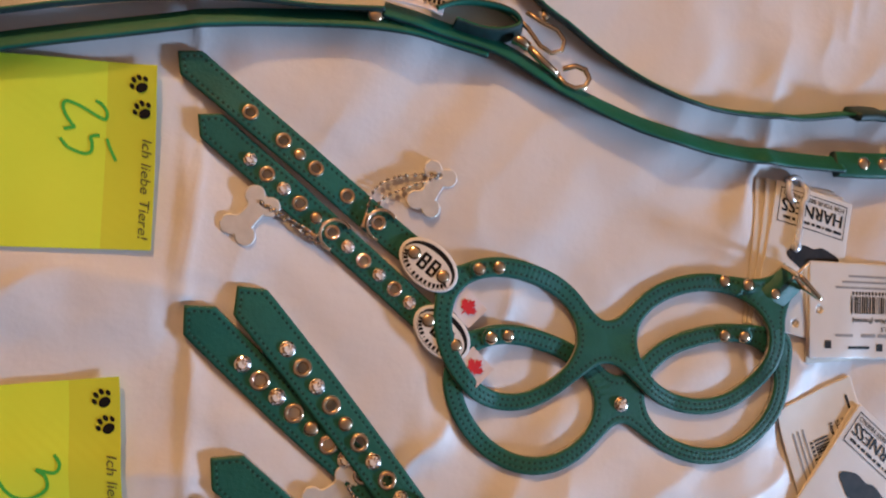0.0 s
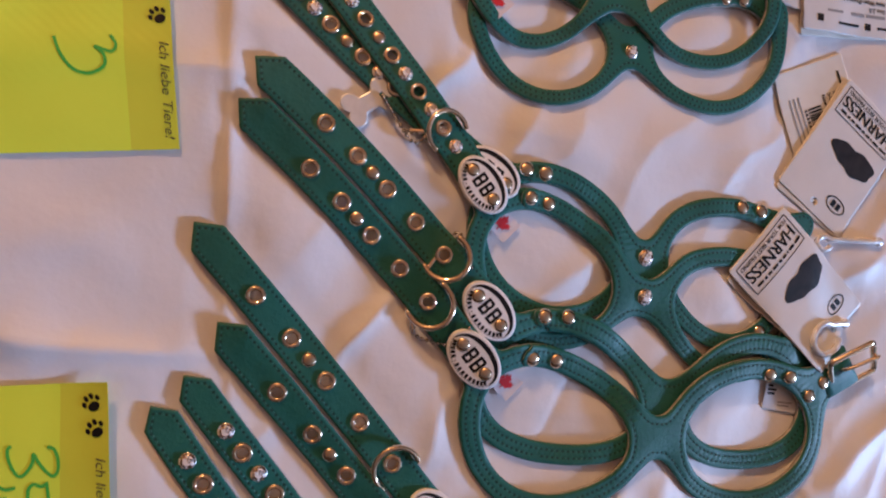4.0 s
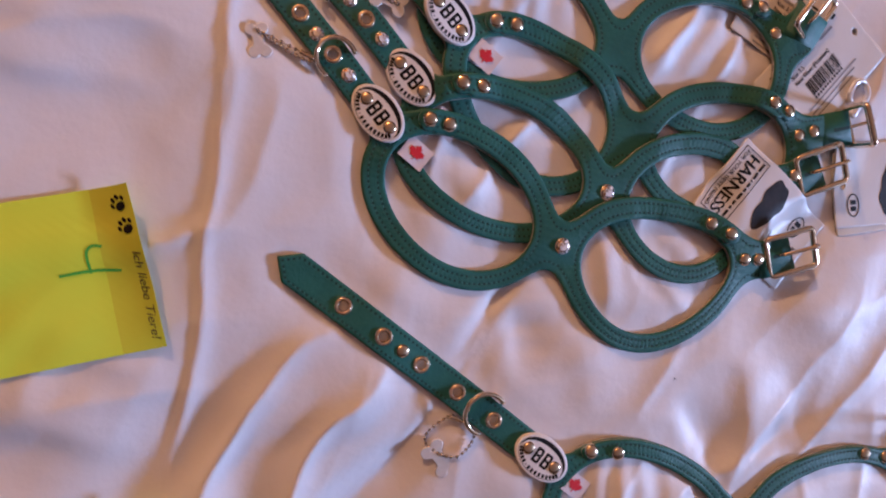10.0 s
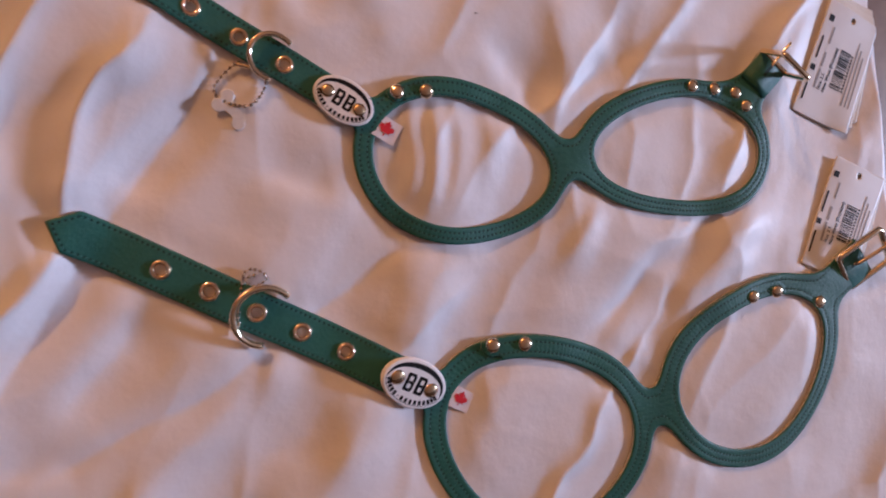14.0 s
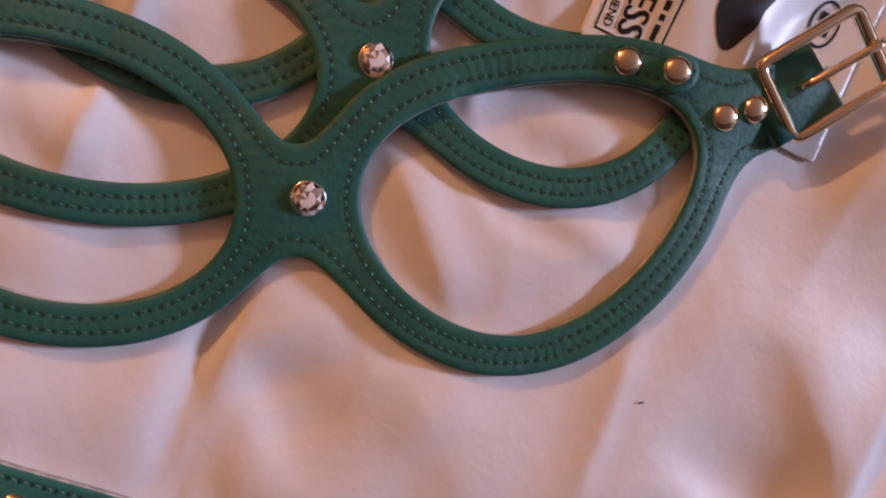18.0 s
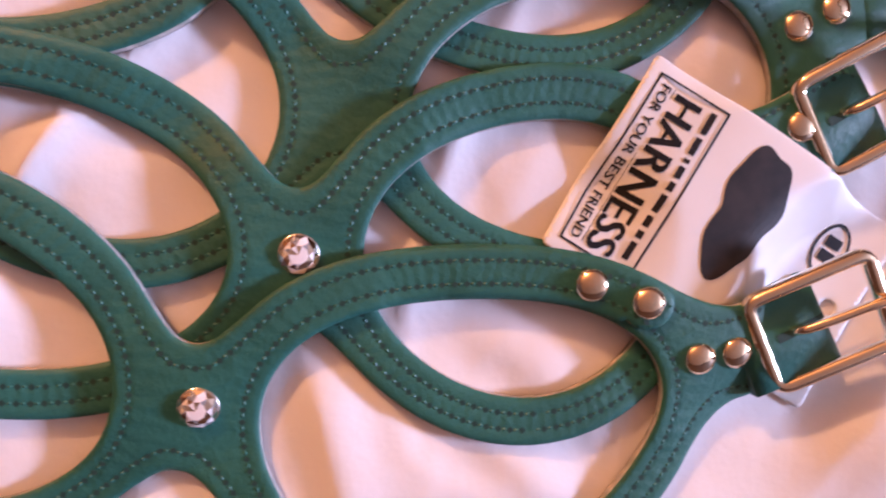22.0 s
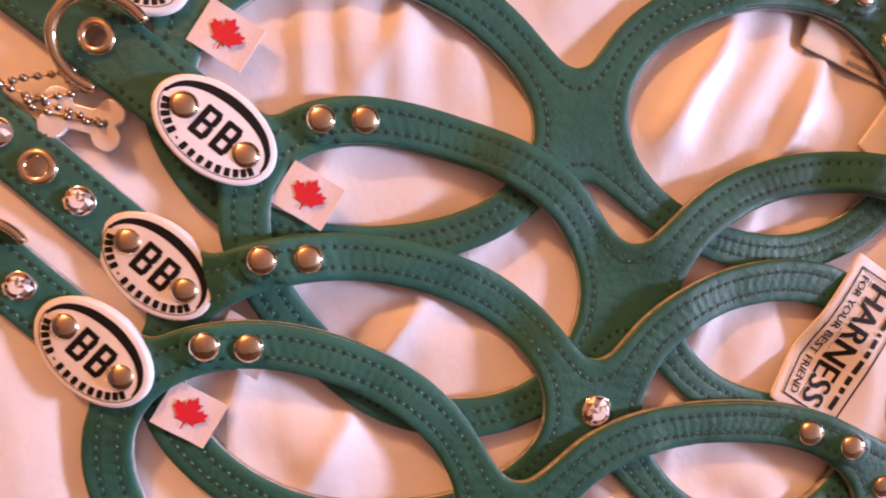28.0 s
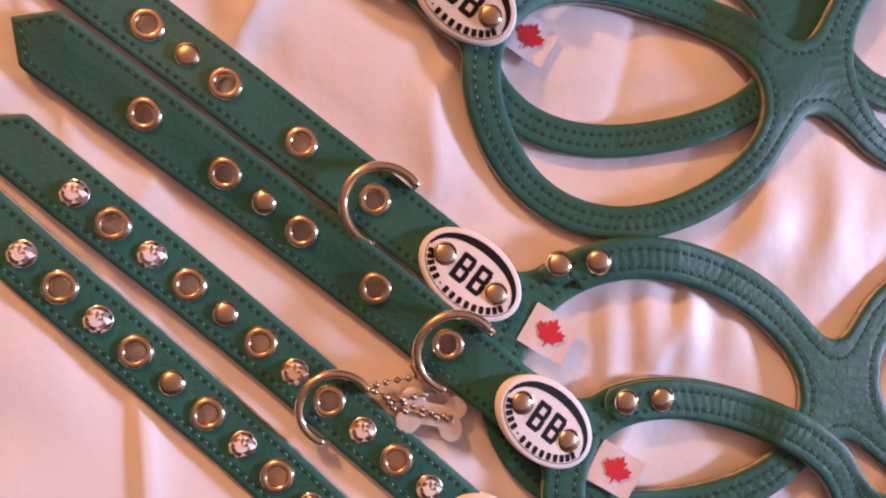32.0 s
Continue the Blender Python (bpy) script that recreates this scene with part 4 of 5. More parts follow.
    for name, me in (("oval_line", BADGE_LINE), ("mark", BADGE_MARK), ("badge_print", BADGE_BARS)):
        part(name, me, lab, WHERE[lab])
    c, s = math.cos(turn), math.sin(turn)
    for q in (-8.6, 8.4):
        ob = part("rivet", STUD, lab, WHERE[lab])
        ob.location = (q * MM, 0, 1.7 * MM)
        ob.scale = (0.9, 0.9, 0.9)
    # ribbon flag sewn under the loop's edge
    if flag:
        fx, fy, ft = flag
        xs2, ys2 = np.arange(-9, 9.1, 1.0), np.arange(-8, 8.1, 1.0)
        c2, s2 = math.cos(radians(ft)), math.sin(radians(ft))

        def ground(ax, ay):
            return top_at(fx, fy) * 0.15 + 0.85 * max(top_at(ax, ay) if plain[min(max(int(ay - ys[0]), 0), len(ys) - 1), min(max(int(ax - xs[0]), 0), len(xs) - 1)] > 0 else -9, top_at(fx, fy)) + 0.4

        verts, faces = [], []
        for b in range(9):
            for a in range(9):
                u, q = -7.2 + 14.4 * a / 8, -6.0 + 12.0 * b / 8
                ax, ay = fx + u * c2 - q * s2, fy + u * s2 + q * c2
                verts.append(((ax - fx) * MM, (ay - fy) * MM, (0.9 + 0.22 * math.sin(a * 0.8)) * MM))
        for b in range(8):
            for a in range(8):
                o = b * 9 + a
                faces.append((o, o + 1, o + 10, o + 9))
        me = mesh_of("flag_label", verts, faces, [RIBBON], smooth=False)
        fl = part("flag_label", me, t, (fx * MM, fy * MM, (top_at(fx, fy) + 0.1) * MM), "small white ribbon label with a red leaf")
        me2 = mesh_of("leaf_print", [((q[0] * c2 - q[1] * s2) * 0.8 * MM, (q[0] * s2 + q[1] * c2) * 0.8 * MM, 1.32 * MM) for q in leaf] + [(0, 0, 1.32 * MM)],
                      [(k, (k + 1) % len(leaf), len(leaf)) for k in range(len(leaf))], [RED], smooth=False)
        part("leaf_print", me2, fl)
        sol = fl.modifiers.new("thickness", "SOLIDIFY")
        sol.thickness = 0.00022
    # D-ring, chain and bone tag
    if ring is not None:
        holes = [q for q in spots if q[0] == "e"]
        (sx, sy), turn = holes[ring][1], holes[ring][2]
        sx, sy = sx - ring_back * math.cos(turn), sy - ring_back * math.sin(turn)
        r = bit("d_ring", D_RING, sx, sy, turn if ring_flip else turn + math.pi, 0.5, scale=size * w / 17.0)
        reach_ = 9.5 * size * w / 17.0
        hang = (sx + reach_ * math.sin(turn) - 4 * math.cos(turn), sy - reach_ * math.cos(turn) - 4 * math.sin(turn))
        if bone:
            bx, by, bt = bone
            top = top_at(bx, by)
            for q in range(8):
                top = max(top, *(top_at(bx + rr * math.cos(q * 0.785), by + rr * math.sin(q * 0.785)) for rr in (6, 12))) if bone[2] < 900 else top
            tag = part("bone_tag", BONE, t, (bx * MM, by * MM, (top_at(bx, by) + 0.3) * MM), "flat bone-shaped metal tag", (0, 0, radians(bt)))
            tag.scale = (bone_size,) * 3
            hx, hy = bx + 7 * bone_size * math.cos(radians(bt)), by + 7 * bone_size * math.sin(radians(bt))
            path = [(hang[0], hang[1])] + list(chain) + [(hx, hy)] + (list(chain_back) if chain_back else [(q[0] + 3.5, q[1] - 4.5) for q in reversed(chain)]) + [(hang[0] + 2, hang[1] - 1)]
        else:
            path = [(hang[0], hang[1])] + list(chain)
        if len(path) > 1:
            pts = [(px, py, top_at(px, py) + 1.2) for px, py in path]
            run_ = part("ball_chain", ball_chain(pts, origin), t)
            # the little rolled coupling near the ring
            a_, b_ = Vector(pts[0]), Vector(pts[1])
            d_ = (b_ - a_).normalized()
            mid_ = a_ + d_ * 3.2
            v, f = tube([(mid_ + d_ * (q - 3.5) - Vector(origin)) * MM for q in (0.0, 0.4, 6.6, 7.0)], 1.25 * MM, 10)
            part("coupling", mesh_of("coupling", v, f, [CHROME]), run_)
    # buckle at the far end
    if buckle:
        bx, by, bt, tilt = buckle
        upright = tilt >= 50
        if upright:
            # the frame has flopped up and back over the strap's end
            where = (bx - 4 * reach * bc[0], by - 4 * reach * bc[1])
            level, turns = top_at(bx, by) + 12.6 * reach, (radians(4), radians(-115), radians(bt))
        else:
            where, turns = (bx, by), (radians(tilt), radians(-11), radians(bt))
            level = max(top_at(bx - 20 * reach * bc[0], by - 20 * reach * bc[1]), top_at(bx - 3 * bc[0], by - 3 * bc[1])) + 2.9
        ob = part("buckle", BUCKLE, t, (where[0] * MM, where[1] * MM, level * MM), "shiny nickel buckle frame", turns)
        ob.scale = (reach,) * 3
        pin = part("prong", PRONG, ob, WHERE[ob])
        if upright:
            pin.location = (-13.5 * MM, 0, 0)
            pin.rotation_euler = (0, radians(109), 0)
        # the leather folded down round the bar and back under itself
        ex, ey = bx + 2.2 * reach * bc[0], by + 2.2 * reach * bc[1]
        zt = max(top_at(bx + 0.5 * bc[0], by + 0.5 * bc[1]), top_at(bx - 20 * reach * bc[0], by - 20 * reach * bc[1]) - 0.2)
        prof = [(-21, -0.5), (-17, 0.3), (-12, 0.7), (-7, 1.0), (-3, 1.15), (-0.8, 0.9), (0.5, 0.3), (1.4, -0.7), (2.0, -1.9), (2.1, -3.0), (1.5, -4.0), (0.2, -4.7), (-4, -4.9), (-12, -4.6), (-21, -3.2)]
        hw, verts, faces = strip - 0.2, [], []
        for q in (-hw, hw):
            for u, z in prof:
                verts.append(((u * bc[0] - q * bc[1]) * MM, (u * bc[1] + q * bc[0]) * MM, z * MM))
        n = len(prof)
        for k in range(n):
            faces.append((k, (k + 1) % n, n + (k + 1) % n, n + k))
        faces += [tuple(range(n))[::-1], tuple(range(n, 2 * n))]
        fold_ob = part("wrapped_end", mesh_of("wrapped_end", verts, faces, [LEATHER]), t, (ex * MM, ey * MM, zt * MM))
        # the punched slot from which the prong comes: its shade as a flat dark strip
        slot = prof[2:7]
        verts = [((u * bc[0] - q * bc[1]) * MM, (u * bc[1] + q * bc[0]) * MM, (z + 0.12) * MM) for u, z in slot for q in (-1.0, 1.0)]
        part("prong_slot", mesh_of("prong_slot", verts, [(2 * k, 2 * k + 2, 2 * k + 3, 2 * k + 1) for k in range(4)], [HOLE_SHADE]), fold_ob)
    return t


# ---------------------------------------------------------------- sticky notes
def stroke(points, wide, n=8):
    """A pen line of even width along a smooth curve: quads as outlines."""
    pts = [Vector((*p, 0)) for p in points]
    line = []
    for i in range(len(pts) - 1):
        p0, p1, p2, p3 = pts[max(i - 1, 0)], pts[i], pts[i + 1], pts[min(i + 2, len(pts) - 1)]
        for k in range(n):
            t = k / n
            line.append(0.5 * ((2 * p1) + (p2 - p0) * t + (2 * p0 - 5 * p1 + 4 * p2 - p3) * t * t + (3 * p1 - p0 - 3 * p2 + p3) * t ** 3))
    line.append(pts[-1])
    sides = []
    for i, p in enumerate(line):
        d = (line[min(i + 1, len(line) - 1)] - line[max(i - 1, 0)]).normalized()
        s = Vector((-d.y, d.x, 0)) * wide / 2
        sides.append(((p.x + s.x, p.y + s.y), (p.x - s.x, p.y - s.y)))
    return [[a[0], a[1], b[1], b[0]] for a, b in zip(sides, sides[1:])]


def text_mesh(words, height):
    """The outline letters of the built-in font as a flat mesh, height in mm, starting at the origin."""
    cu = bpy.data.curves.new("lettering", "FONT")
    cu.body, cu.size, cu.resolution_u = words, height * 1.38, 3
    ob = bpy.data.objects.new("lettering", cu)
    scene.collection.objects.link(ob)
    me = bpy.data.meshes.new_from_object(ob.evaluated_get(bpy.context.evaluated_depsgraph_get()))
    verts = [(q.co.x, q.co.y) for q in me.vertices]
    faces = [tuple(p.vertices) for p in me.polygons]
    bpy.data.objects.remove(ob)
    bpy.data.curves.remove(cu)
    bpy.data.meshes.remove(me)
    return verts, faces


def paw(cx, cy, s, turn):
    out = []
    for px, py, rx, ry in ((0, -0.35, 0.62, 0.5), (-0.78, 0.25, 0.22, 0.32), (-0.3, 0.72, 0.23, 0.34), (0.3, 0.72, 0.23, 0.34), (0.78, 0.25, 0.22, 0.32)):
        c, q = math.cos(turn), math.sin(turn)
        out.append([(cx + s * ((px + rx * math.cos(a)) * c - (py + ry * math.sin(a)) * q), cy + s * ((px + rx * math.cos(a)) * q + (py + ry * math.sin(a)) * c))
                    for a in (k * math.pi / 7 for k in range(14))])
    return out


SMOOTH_H = box_blur(CLOTH_H, 8)


def sticky_note(label, corner, turn, curl, figures, size=76.0):
    """A square note; corner: its upper right corner in mm. Local u runs to the right, q downwards, from that corner. figures: pen strokes."""
    c, s = math.cos(radians(turn)), math.sin(radians(turn))

    def at(u, q):
        return corner[0] + u * c + q * s, corner[1] + u * s - q * c

    def lift(u, q):
        e = max(0.0, 1 + u / 26)
        return 0.35 + curl * e * e * (0.35 + 0.65 * max(0, 1 - q / size)) + 0.5 * math.sin(q / 19)

    def drop(u, q):
        # the free edge bends upward, so it draws in a little
        e = max(0.0, 1 + u / 26)
        return u - 0.26 * curl * e * e * max(0, 1 - q / size) ** 2

    mid = at(-size / 2, size / 2)
    ground = max(float(CLOTH_H[int(min(max(at(-a, b)[1] - Y0, 0), NY - 1)), int(min(max(at(-a, b)[0] - X0, 0), NX - 1))]) for a in (5, 20, 40, 60, 70) for b in (5, 20, 40, 60, 70))

    def soft(px, py):
        here = float(SMOOTH_H[int(min(max(py - Y0, 0), NY - 1)), int(min(max(px - X0, 0), NX - 1))])
        return 0.12 * ground + 0.88 * here

    # the cloth gives way under the paper
    ux, uy = gx - corner[0], gy - corner[1]
    uu, qq = ux * c + uy * s, ux * s - uy * c
    inside = (uu > -size - 1) & (uu < 1) & (qq > -1) & (qq < size + 1)
    PRESSED[inside] = np.minimum(PRESSED[inside], (0.12 * ground + 0.88 * SMOOTH_H - 0.3)[inside])

    def spot(u, q, up=0.0):
        px, py = at(drop(u, q), q)
        return ((px - mid[0]) * MM, (py - mid[1]) * MM, (soft(px, py) + 0.5 + lift(u, q) + up) * MM)

    t = thing("sticky_note", (mid[0] * MM, mid[1] * MM, 0), label, "sticky note", "yellow size notes")
    n = 60
    verts = [spot(-size + size * a / n, size * b / n) for b in range(n + 1) for a in range(n + 1)]
    faces, idx = [], []
    for b in range(n):
        for a in range(n):
            o = b * (n + 1) + a
            faces.append((o, o + n + 1, o + n + 2, o + 1))
            # the right quarter takes the ochre that paints shade on the lifted edge
            idx.append(1 if a >= n - 15 else 0)
    me = mesh_of("paper", verts, faces, [PAPER, CURL_SHADE], idx)
    uses = collections.Counter(loop.edge_index for loop in me.loops)
    me.attributes.new("sharp_edge", "BOOLEAN", "EDGE").data.foreach_set("value", [uses[e] == 1 for e in range(len(me.edges))])
    sheet_ob = part("paper", me, t)
    sol = sheet_ob.modifiers.new("thickness", "SOLIDIFY")
    sol.thickness, sol.offset = 0.00015, -1

    def printed(name, loops, mat, lab=""):
        verts, faces = [], []
        for loop in loops:
            o = len(verts)
            verts += [spot(u, q, 0.3) for u, q in loop]
            faces.append(tuple(range(o, o + len(loop))))
        part(name, mesh_of(name, verts, faces, [mat], smooth=False), t, label=lab)

    printed("handwritten_number", [q for line in figures for q in stroke(line, 1.25)], INK, "size number written in green felt pen")
    printed("paw_print", paw(-6.5, 8.5, 3.9, 2.6), BLACK)
    printed("paw_print", paw(-5.2, 19.0, 3.9, 2.6), BLACK)
    v, f = text_mesh("Ich liebe Tiere!", 4.0)
    wide = max(q[0] for q in v)
    k = 41.0 / wide
    part("motto", mesh_of("motto", [spot(-5.2 + q[1] * 1.0 + 0.0, 30.0 + (q[0] + 0.22 * q[1]) * k, 0.3) for q in v], [g for g in f], [MOTTO_INK], smooth=False), t, label="printed words Ich liebe Tiere!")
    bars = []
    for k in range(11):
        q0 = 48 + k * 2.3
        bars.append([(-size + 3.2, q0), (-size + 3.2, q0 + 1.6), (-size + 5.0, q0 + 1.6), (-size + 5.0, q0)])
    printed("address_line", bars, DIM_PRINT)
    return t


# pen strokes, u to the right (negative: inside the note) and q downwards from the upper right corner
sticky_note("neon yellow note, green handwritten 2,5, on the cloth", (-236, 505), 8, 1.2,
            [[(-23.2, 16.2), (-21.1, 17.2), (-18.9, 20.4), (-19.2, 23.2), (-21.9, 22.5), (-28.2, 18.9), (-33.3, 17.1), (-34.8, 19.0), (-33.7, 22.7), (-30.4, 27.5)],
             [(-30.4, 27.2), (-34.4, 28.2)],
             [(-35.6, 31.9), (-32.5, 35.5), (-27.3, 37.6), (-24.3, 36.7), (-24.0, 33.3), (-24.6, 31.1), (-23.2, 30.1), (-21.3, 30.0)],
             [(-18.6, 31.1), (-17.2, 35.1), (-14.9, 40.0)]])
sticky_note("neon yellow note with a green handwritten 3", (-228, 378), 12, 1.5,
            [[(-24, 28), (-22, 32), (-24, 35), (-30, 33), (-27, 36), (-27, 41), (-33, 44), (-39, 42), (-43, 36), (-45, 29)]])
sticky_note("neon yellow note with green handwritten 3,5", (-223, 204), 9, 3.5,
            [[(-23.6, 25.1), (-21.1, 26.0), (-19.6, 30.2), (-19.7, 34.8), (-21.4, 36.7), (-23.8, 34.8), (-26.4, 31.2), (-28.4, 27.5), (-28.8, 30.8), (-30.8, 34.3), (-33.3, 35.9), (-35.6, 33.3), (-37.4, 28.4), (-37.6, 24.8), (-36.3, 23.8)],
             [(-41.1, 39.3), (-38.1, 40.6), (-34.9, 40.2)],
             [(-38.6, 43.6), (-38.1, 46.8), (-35.6, 50.9), (-33.2, 52.6), (-31.1, 50.5), (-30.6, 45.8), (-30.3, 41.5), (-28.4, 39.4), (-25.9, 40.5), (-24.0, 39.7)], [(-23.8, 38.9), (-23.1, 45.9), (-22.9, 54.7)]])
sticky_note("neon yellow note, curled corner, green handwritten 4", (-208, 27), 11, 7.0,
            [[(-18, 26), (-22, 25), (-25, 28), (-25, 37)], [(-12, 38), (-24, 36), (-38, 36)]])
sticky_note("neon yellow note with a green handwritten 5", (-200, -120), 9, 6.0,
            [[(-35.4, 17.9), (-37.0, 20.3), (-36.9, 23.9), (-34.9, 28.6), (-31.7, 30.8), (-28.5, 28.9), (-27.2, 25.6), (-27.9, 21.2), (-27.9, 19.2), (-24.2, 20.4), (-20.4, 21.4)], [(-20.1, 20.1), (-20.9, 27.2), (-21.2, 40.7)]])


# ---------------------------------------------------------------- hang tags and their plastic hooks
def flat_sheet(centre, w, h, turn, thick, parent_thing, name, mats, corner=1.2, hole=None, r=9):
    """Lays a card on what is there; gives the part."""
    reach = math.hypot(w, h) / 2 + 4
    j0, j1, i0, i1 = window_of(centre[0] - reach, centre[0] + reach, centre[1] - reach, centre[1] + reach)
    xs, ys = np.arange(i0, i1) + float(X0), np.arange(j0, j1) + float(Y0)
    x, y = np.meshgrid(xs, ys)
    S = box_sdf(x, y, centre[0], centre[1], w / 2, h / 2, turn, corner)
    plain = S
    if hole:
        c, s = math.cos(radians(turn)), math.sin(radians(turn))
        S = np.maximum(S, 2.0 - np.hypot(x - centre[0] - hole[0] * c + hole[1] * s, y - centre[1] - hole[0] * s - hole[1] * c))
    base = drape(plain, j0, j1, i0, i1, r)
    origin = [q / MM for q in WHERE[parent_thing]]
    verts, faces, idx, _ = sheet(S, xs, ys, base, thick, 0.1, origin)
    ob = part(name, mesh_of(name, verts, faces, mats, idx), parent_thing)
    m = plain < 0.3
    view = STACK[j0:j1, i0:i1]
    view[m] = np.maximum(view[m], (base + thick)[m])
    return ob


def hang_tag(label, centre, turn, back=False, w=50.0, h=76.0, mat=None, leaves=2, slide=(2.5, -1.5)):
    """Printed card tag. The front: frame with words at the foot, a dark picture above, an oval mark at the top. The back: lines and bars."""
    mat = mat or CARD
    t = thing("hang_tag", (centre[0] * MM, centre[1] * MM, (top_at(*centre)) * MM), label, "hang tag", "printed hang tags")
    if back:
        w, h = h, w
    for k in range(leaves):
        q = leaves - 1 - k
        flat_sheet((centre[0] + slide[0] * q, centre[1] + slide[1] * q), w, h, turn + 3.0 * q, 0.45, t, "card", [mat if k == leaves - 1 else CREAM, CREAM],
                   hole=(0, h / 2 - 6) if not back else (w / 2 - 6, 0))
    c, s = math.cos(radians(turn)), math.sin(radians(turn))
    origin = [q / MM for q in WHERE[t]]

    def spot(u, v, up=0.18):
        px, py = centre[0] + u * c - v * s, centre[1] + u * s + v * c
        return ((px - origin[0]) * MM, (py - origin[1]) * MM, (top_at(px, py) + up - origin[2]) * MM)

    def printed(name, loops, m, lab=""):
        verts, faces = [], []
        for loop in loops:
            o = len(verts)
            verts += [spot(u, v) for u, v in loop]
            faces.append(tuple(range(o, o + len(loop))))
        part(name, mesh_of(name, verts, faces, [m], smooth=False), t, label=lab)

    def bar(u0, v0, u1, v1):
        n = max(1, int(abs(u1 - u0) / 6))
        return [[(u0 + (u1 - u0) * k / n, v0), (u0 + (u1 - u0) * (k + 1) / n, v0), (u0 + (u1 - u0) * (k + 1) / n, v1), (u0 + (u1 - u0) * k / n, v1)] for k in range(n)]

    def words(name, text, u0, v0, wide, tall, m, bold=0):
        v, f = text_mesh(text, tall)
        k = wide / max(q[0] for q in v)
        verts, faces = [], []
        for shift in ([0.0] if not bold else [-bold, 0.0, bold]):
            o = len(verts)
            verts += [spot(u0 + q[0] * k + shift, v0 + q[1], 0.18 + 0.01 * (shift > 0)) for q in v]
            faces += [tuple(o + e for e in g) for g in f]
        if not bold > 0.2:
            part(name, mesh_of(name, verts, faces, [m], smooth=False), t, label="printed words " + text)["kind"] = "stuff"
            return
        # a bold headline: every letter by itself
        owner = list(range(len(v)))

        def root(q):
            while owner[q] != q:
                q = owner[q]
            return q

        for g in f:
            for e in g[1:]:
                owner[root(e)] = root(g[0])
        head = part(name, mesh_of(name, [spot(u0, v0 - 0.9, 0.16), spot(u0 + wide, v0 - 0.9, 0.16), spot(u0 + wide, v0 - 0.75, 0.16), spot(u0, v0 - 0.75, 0.16)], [(0, 1, 2, 3)], [m], smooth=False), t, label="bold printed word " + text)
        for r in sorted({root(q) for q in range(len(v))}, key=lambda q: v[q][0]):
            vs, fs, at = [], [], {}
            for layer in range(3):
                for g in f:
                    if root(g[0]) == r:
                        for e in g:
                            if (layer, e) not in at:
                                at[(layer, e)] = len(vs)
                                vs.append(verts[layer * len(v) + e])
                        fs.append(tuple(at[(layer, e)] for e in g))
            part("letter", mesh_of("letter", vs, fs, [m], smooth=False), head)

    if not back:
        x0, x1, y0, y1 = -w / 2 + 3.2, w / 2 - 3.2, -h / 2 + 2.8, -h / 2 + 21.0
        printed("frame_line", bar(x0, y0, x1, y0 + 0.5) + bar(x0, y1 - 0.5, x1, y1) + [[(x0, y0), (x0 + 0.5, y0), (x0 + 0.5, y1), (x0, y1)], [(x1 - 0.5, y0), (x1, y0), (x1, y1), (x1 - 0.5, y1)]], BLACK)
        words("headline", "HARNESS", x0 + 1.8, y0 + 5.6, x1 - x0 - 3.6, 7.0, BLACK, 0.3)
        words("small_line", "FOR YOUR BEST FRIEND", x0 + 1.8, y0 + 1.7, x1 - x0 - 3.6, 2.4, DIM_PRINT, 0.08)
        bars, u = [], x0 + 1.8
        for k, n in enumerate((5.4, 4.4, 1.0, 3.0, 2.2, 4.4, 2.8, 1.9, 4.5)):
            if u + n < x1 - 1.5:
                bars += bar(u, y1 - 3.9, u + n, y1 - 2.4)
            u += n + 1.1
        for k, q in enumerate(bars):
            printed("word_bar", [q], DIM_PRINT)
        # the dark picture, as plain rounded shapes
        rim = []
        for k in range(64):
            a = 2 * math.pi * k / 64
            r = 1 + 0.16 * math.cos(2 * a) + 0.10 * math.cos(3 * a + 0.6) + 0.05 * math.cos(7 * a)
            rim.append((-5.5 + 14.0 * r * math.cos(a), -2.0 + 8.5 * r * math.sin(a)))
        mid, blobs = (-5.5, -2.0), []
        for ring in range(5):
            for k in range(64):
                p, q = rim[k], rim[(k + 1) % 64]
                blobs.append([(mid[0] + (e[0] - mid[0]) * m / 5, mid[1] + (e[1] - mid[1]) * m / 5) for e, m in ((p, ring), (p, ring + 1), (q, ring + 1), (q, ring))][0 if ring else 1:])
        printed("picture", blobs, PICTURE, "plain dark printed shape")
        ring = []
        for k in range(32):
            a, b = 2 * math.pi * k / 32, 2 * math.pi * (k + 1) / 32
            ring.append([(-12 + 7 * math.cos(a), h / 2 - 13 + 4.4 * math.sin(a)), (-12 + 7 * math.cos(b), h / 2 - 13 + 4.4 * math.sin(b)),
                         (-12 + 6.2 * math.cos(b), h / 2 - 13 + 3.7 * math.sin(b)), (-12 + 6.2 * math.cos(a), h / 2 - 13 + 3.7 * math.sin(a))])
        printed("oval_mark", ring + bar(-15.4, h / 2 - 15, -12.6, h / 2 - 11) + bar(-11.6, h / 2 - 15, -8.8, h / 2 - 11), BLACK)
    else:
        rng = random.Random(int(centre[0] * 7 + centre[1]))
        code, u = [], -w / 2 + 24
        while u < -w / 2 + 50:
            n = rng.choice((0.35, 0.35, 0.7, 1.0))
            code += bar(u, -7.5, u + n, 1.5)
            u += n + rng.choice((0.35, 0.5, 0.8))
        printed("barcode", code, BLACK)
        words("product_line", "New Wave (Premium)", -w / 2 + 19, 4.0, 30, 2.7, BLACK, 0.1)
        words("size_line", "Size 3.5" if centre[1] < 200 else "Size 2.5" if centre[1] > 430 else "Size 3", -w / 2 + 19, 8.2, 11, 2.6, BLACK, 0.1)
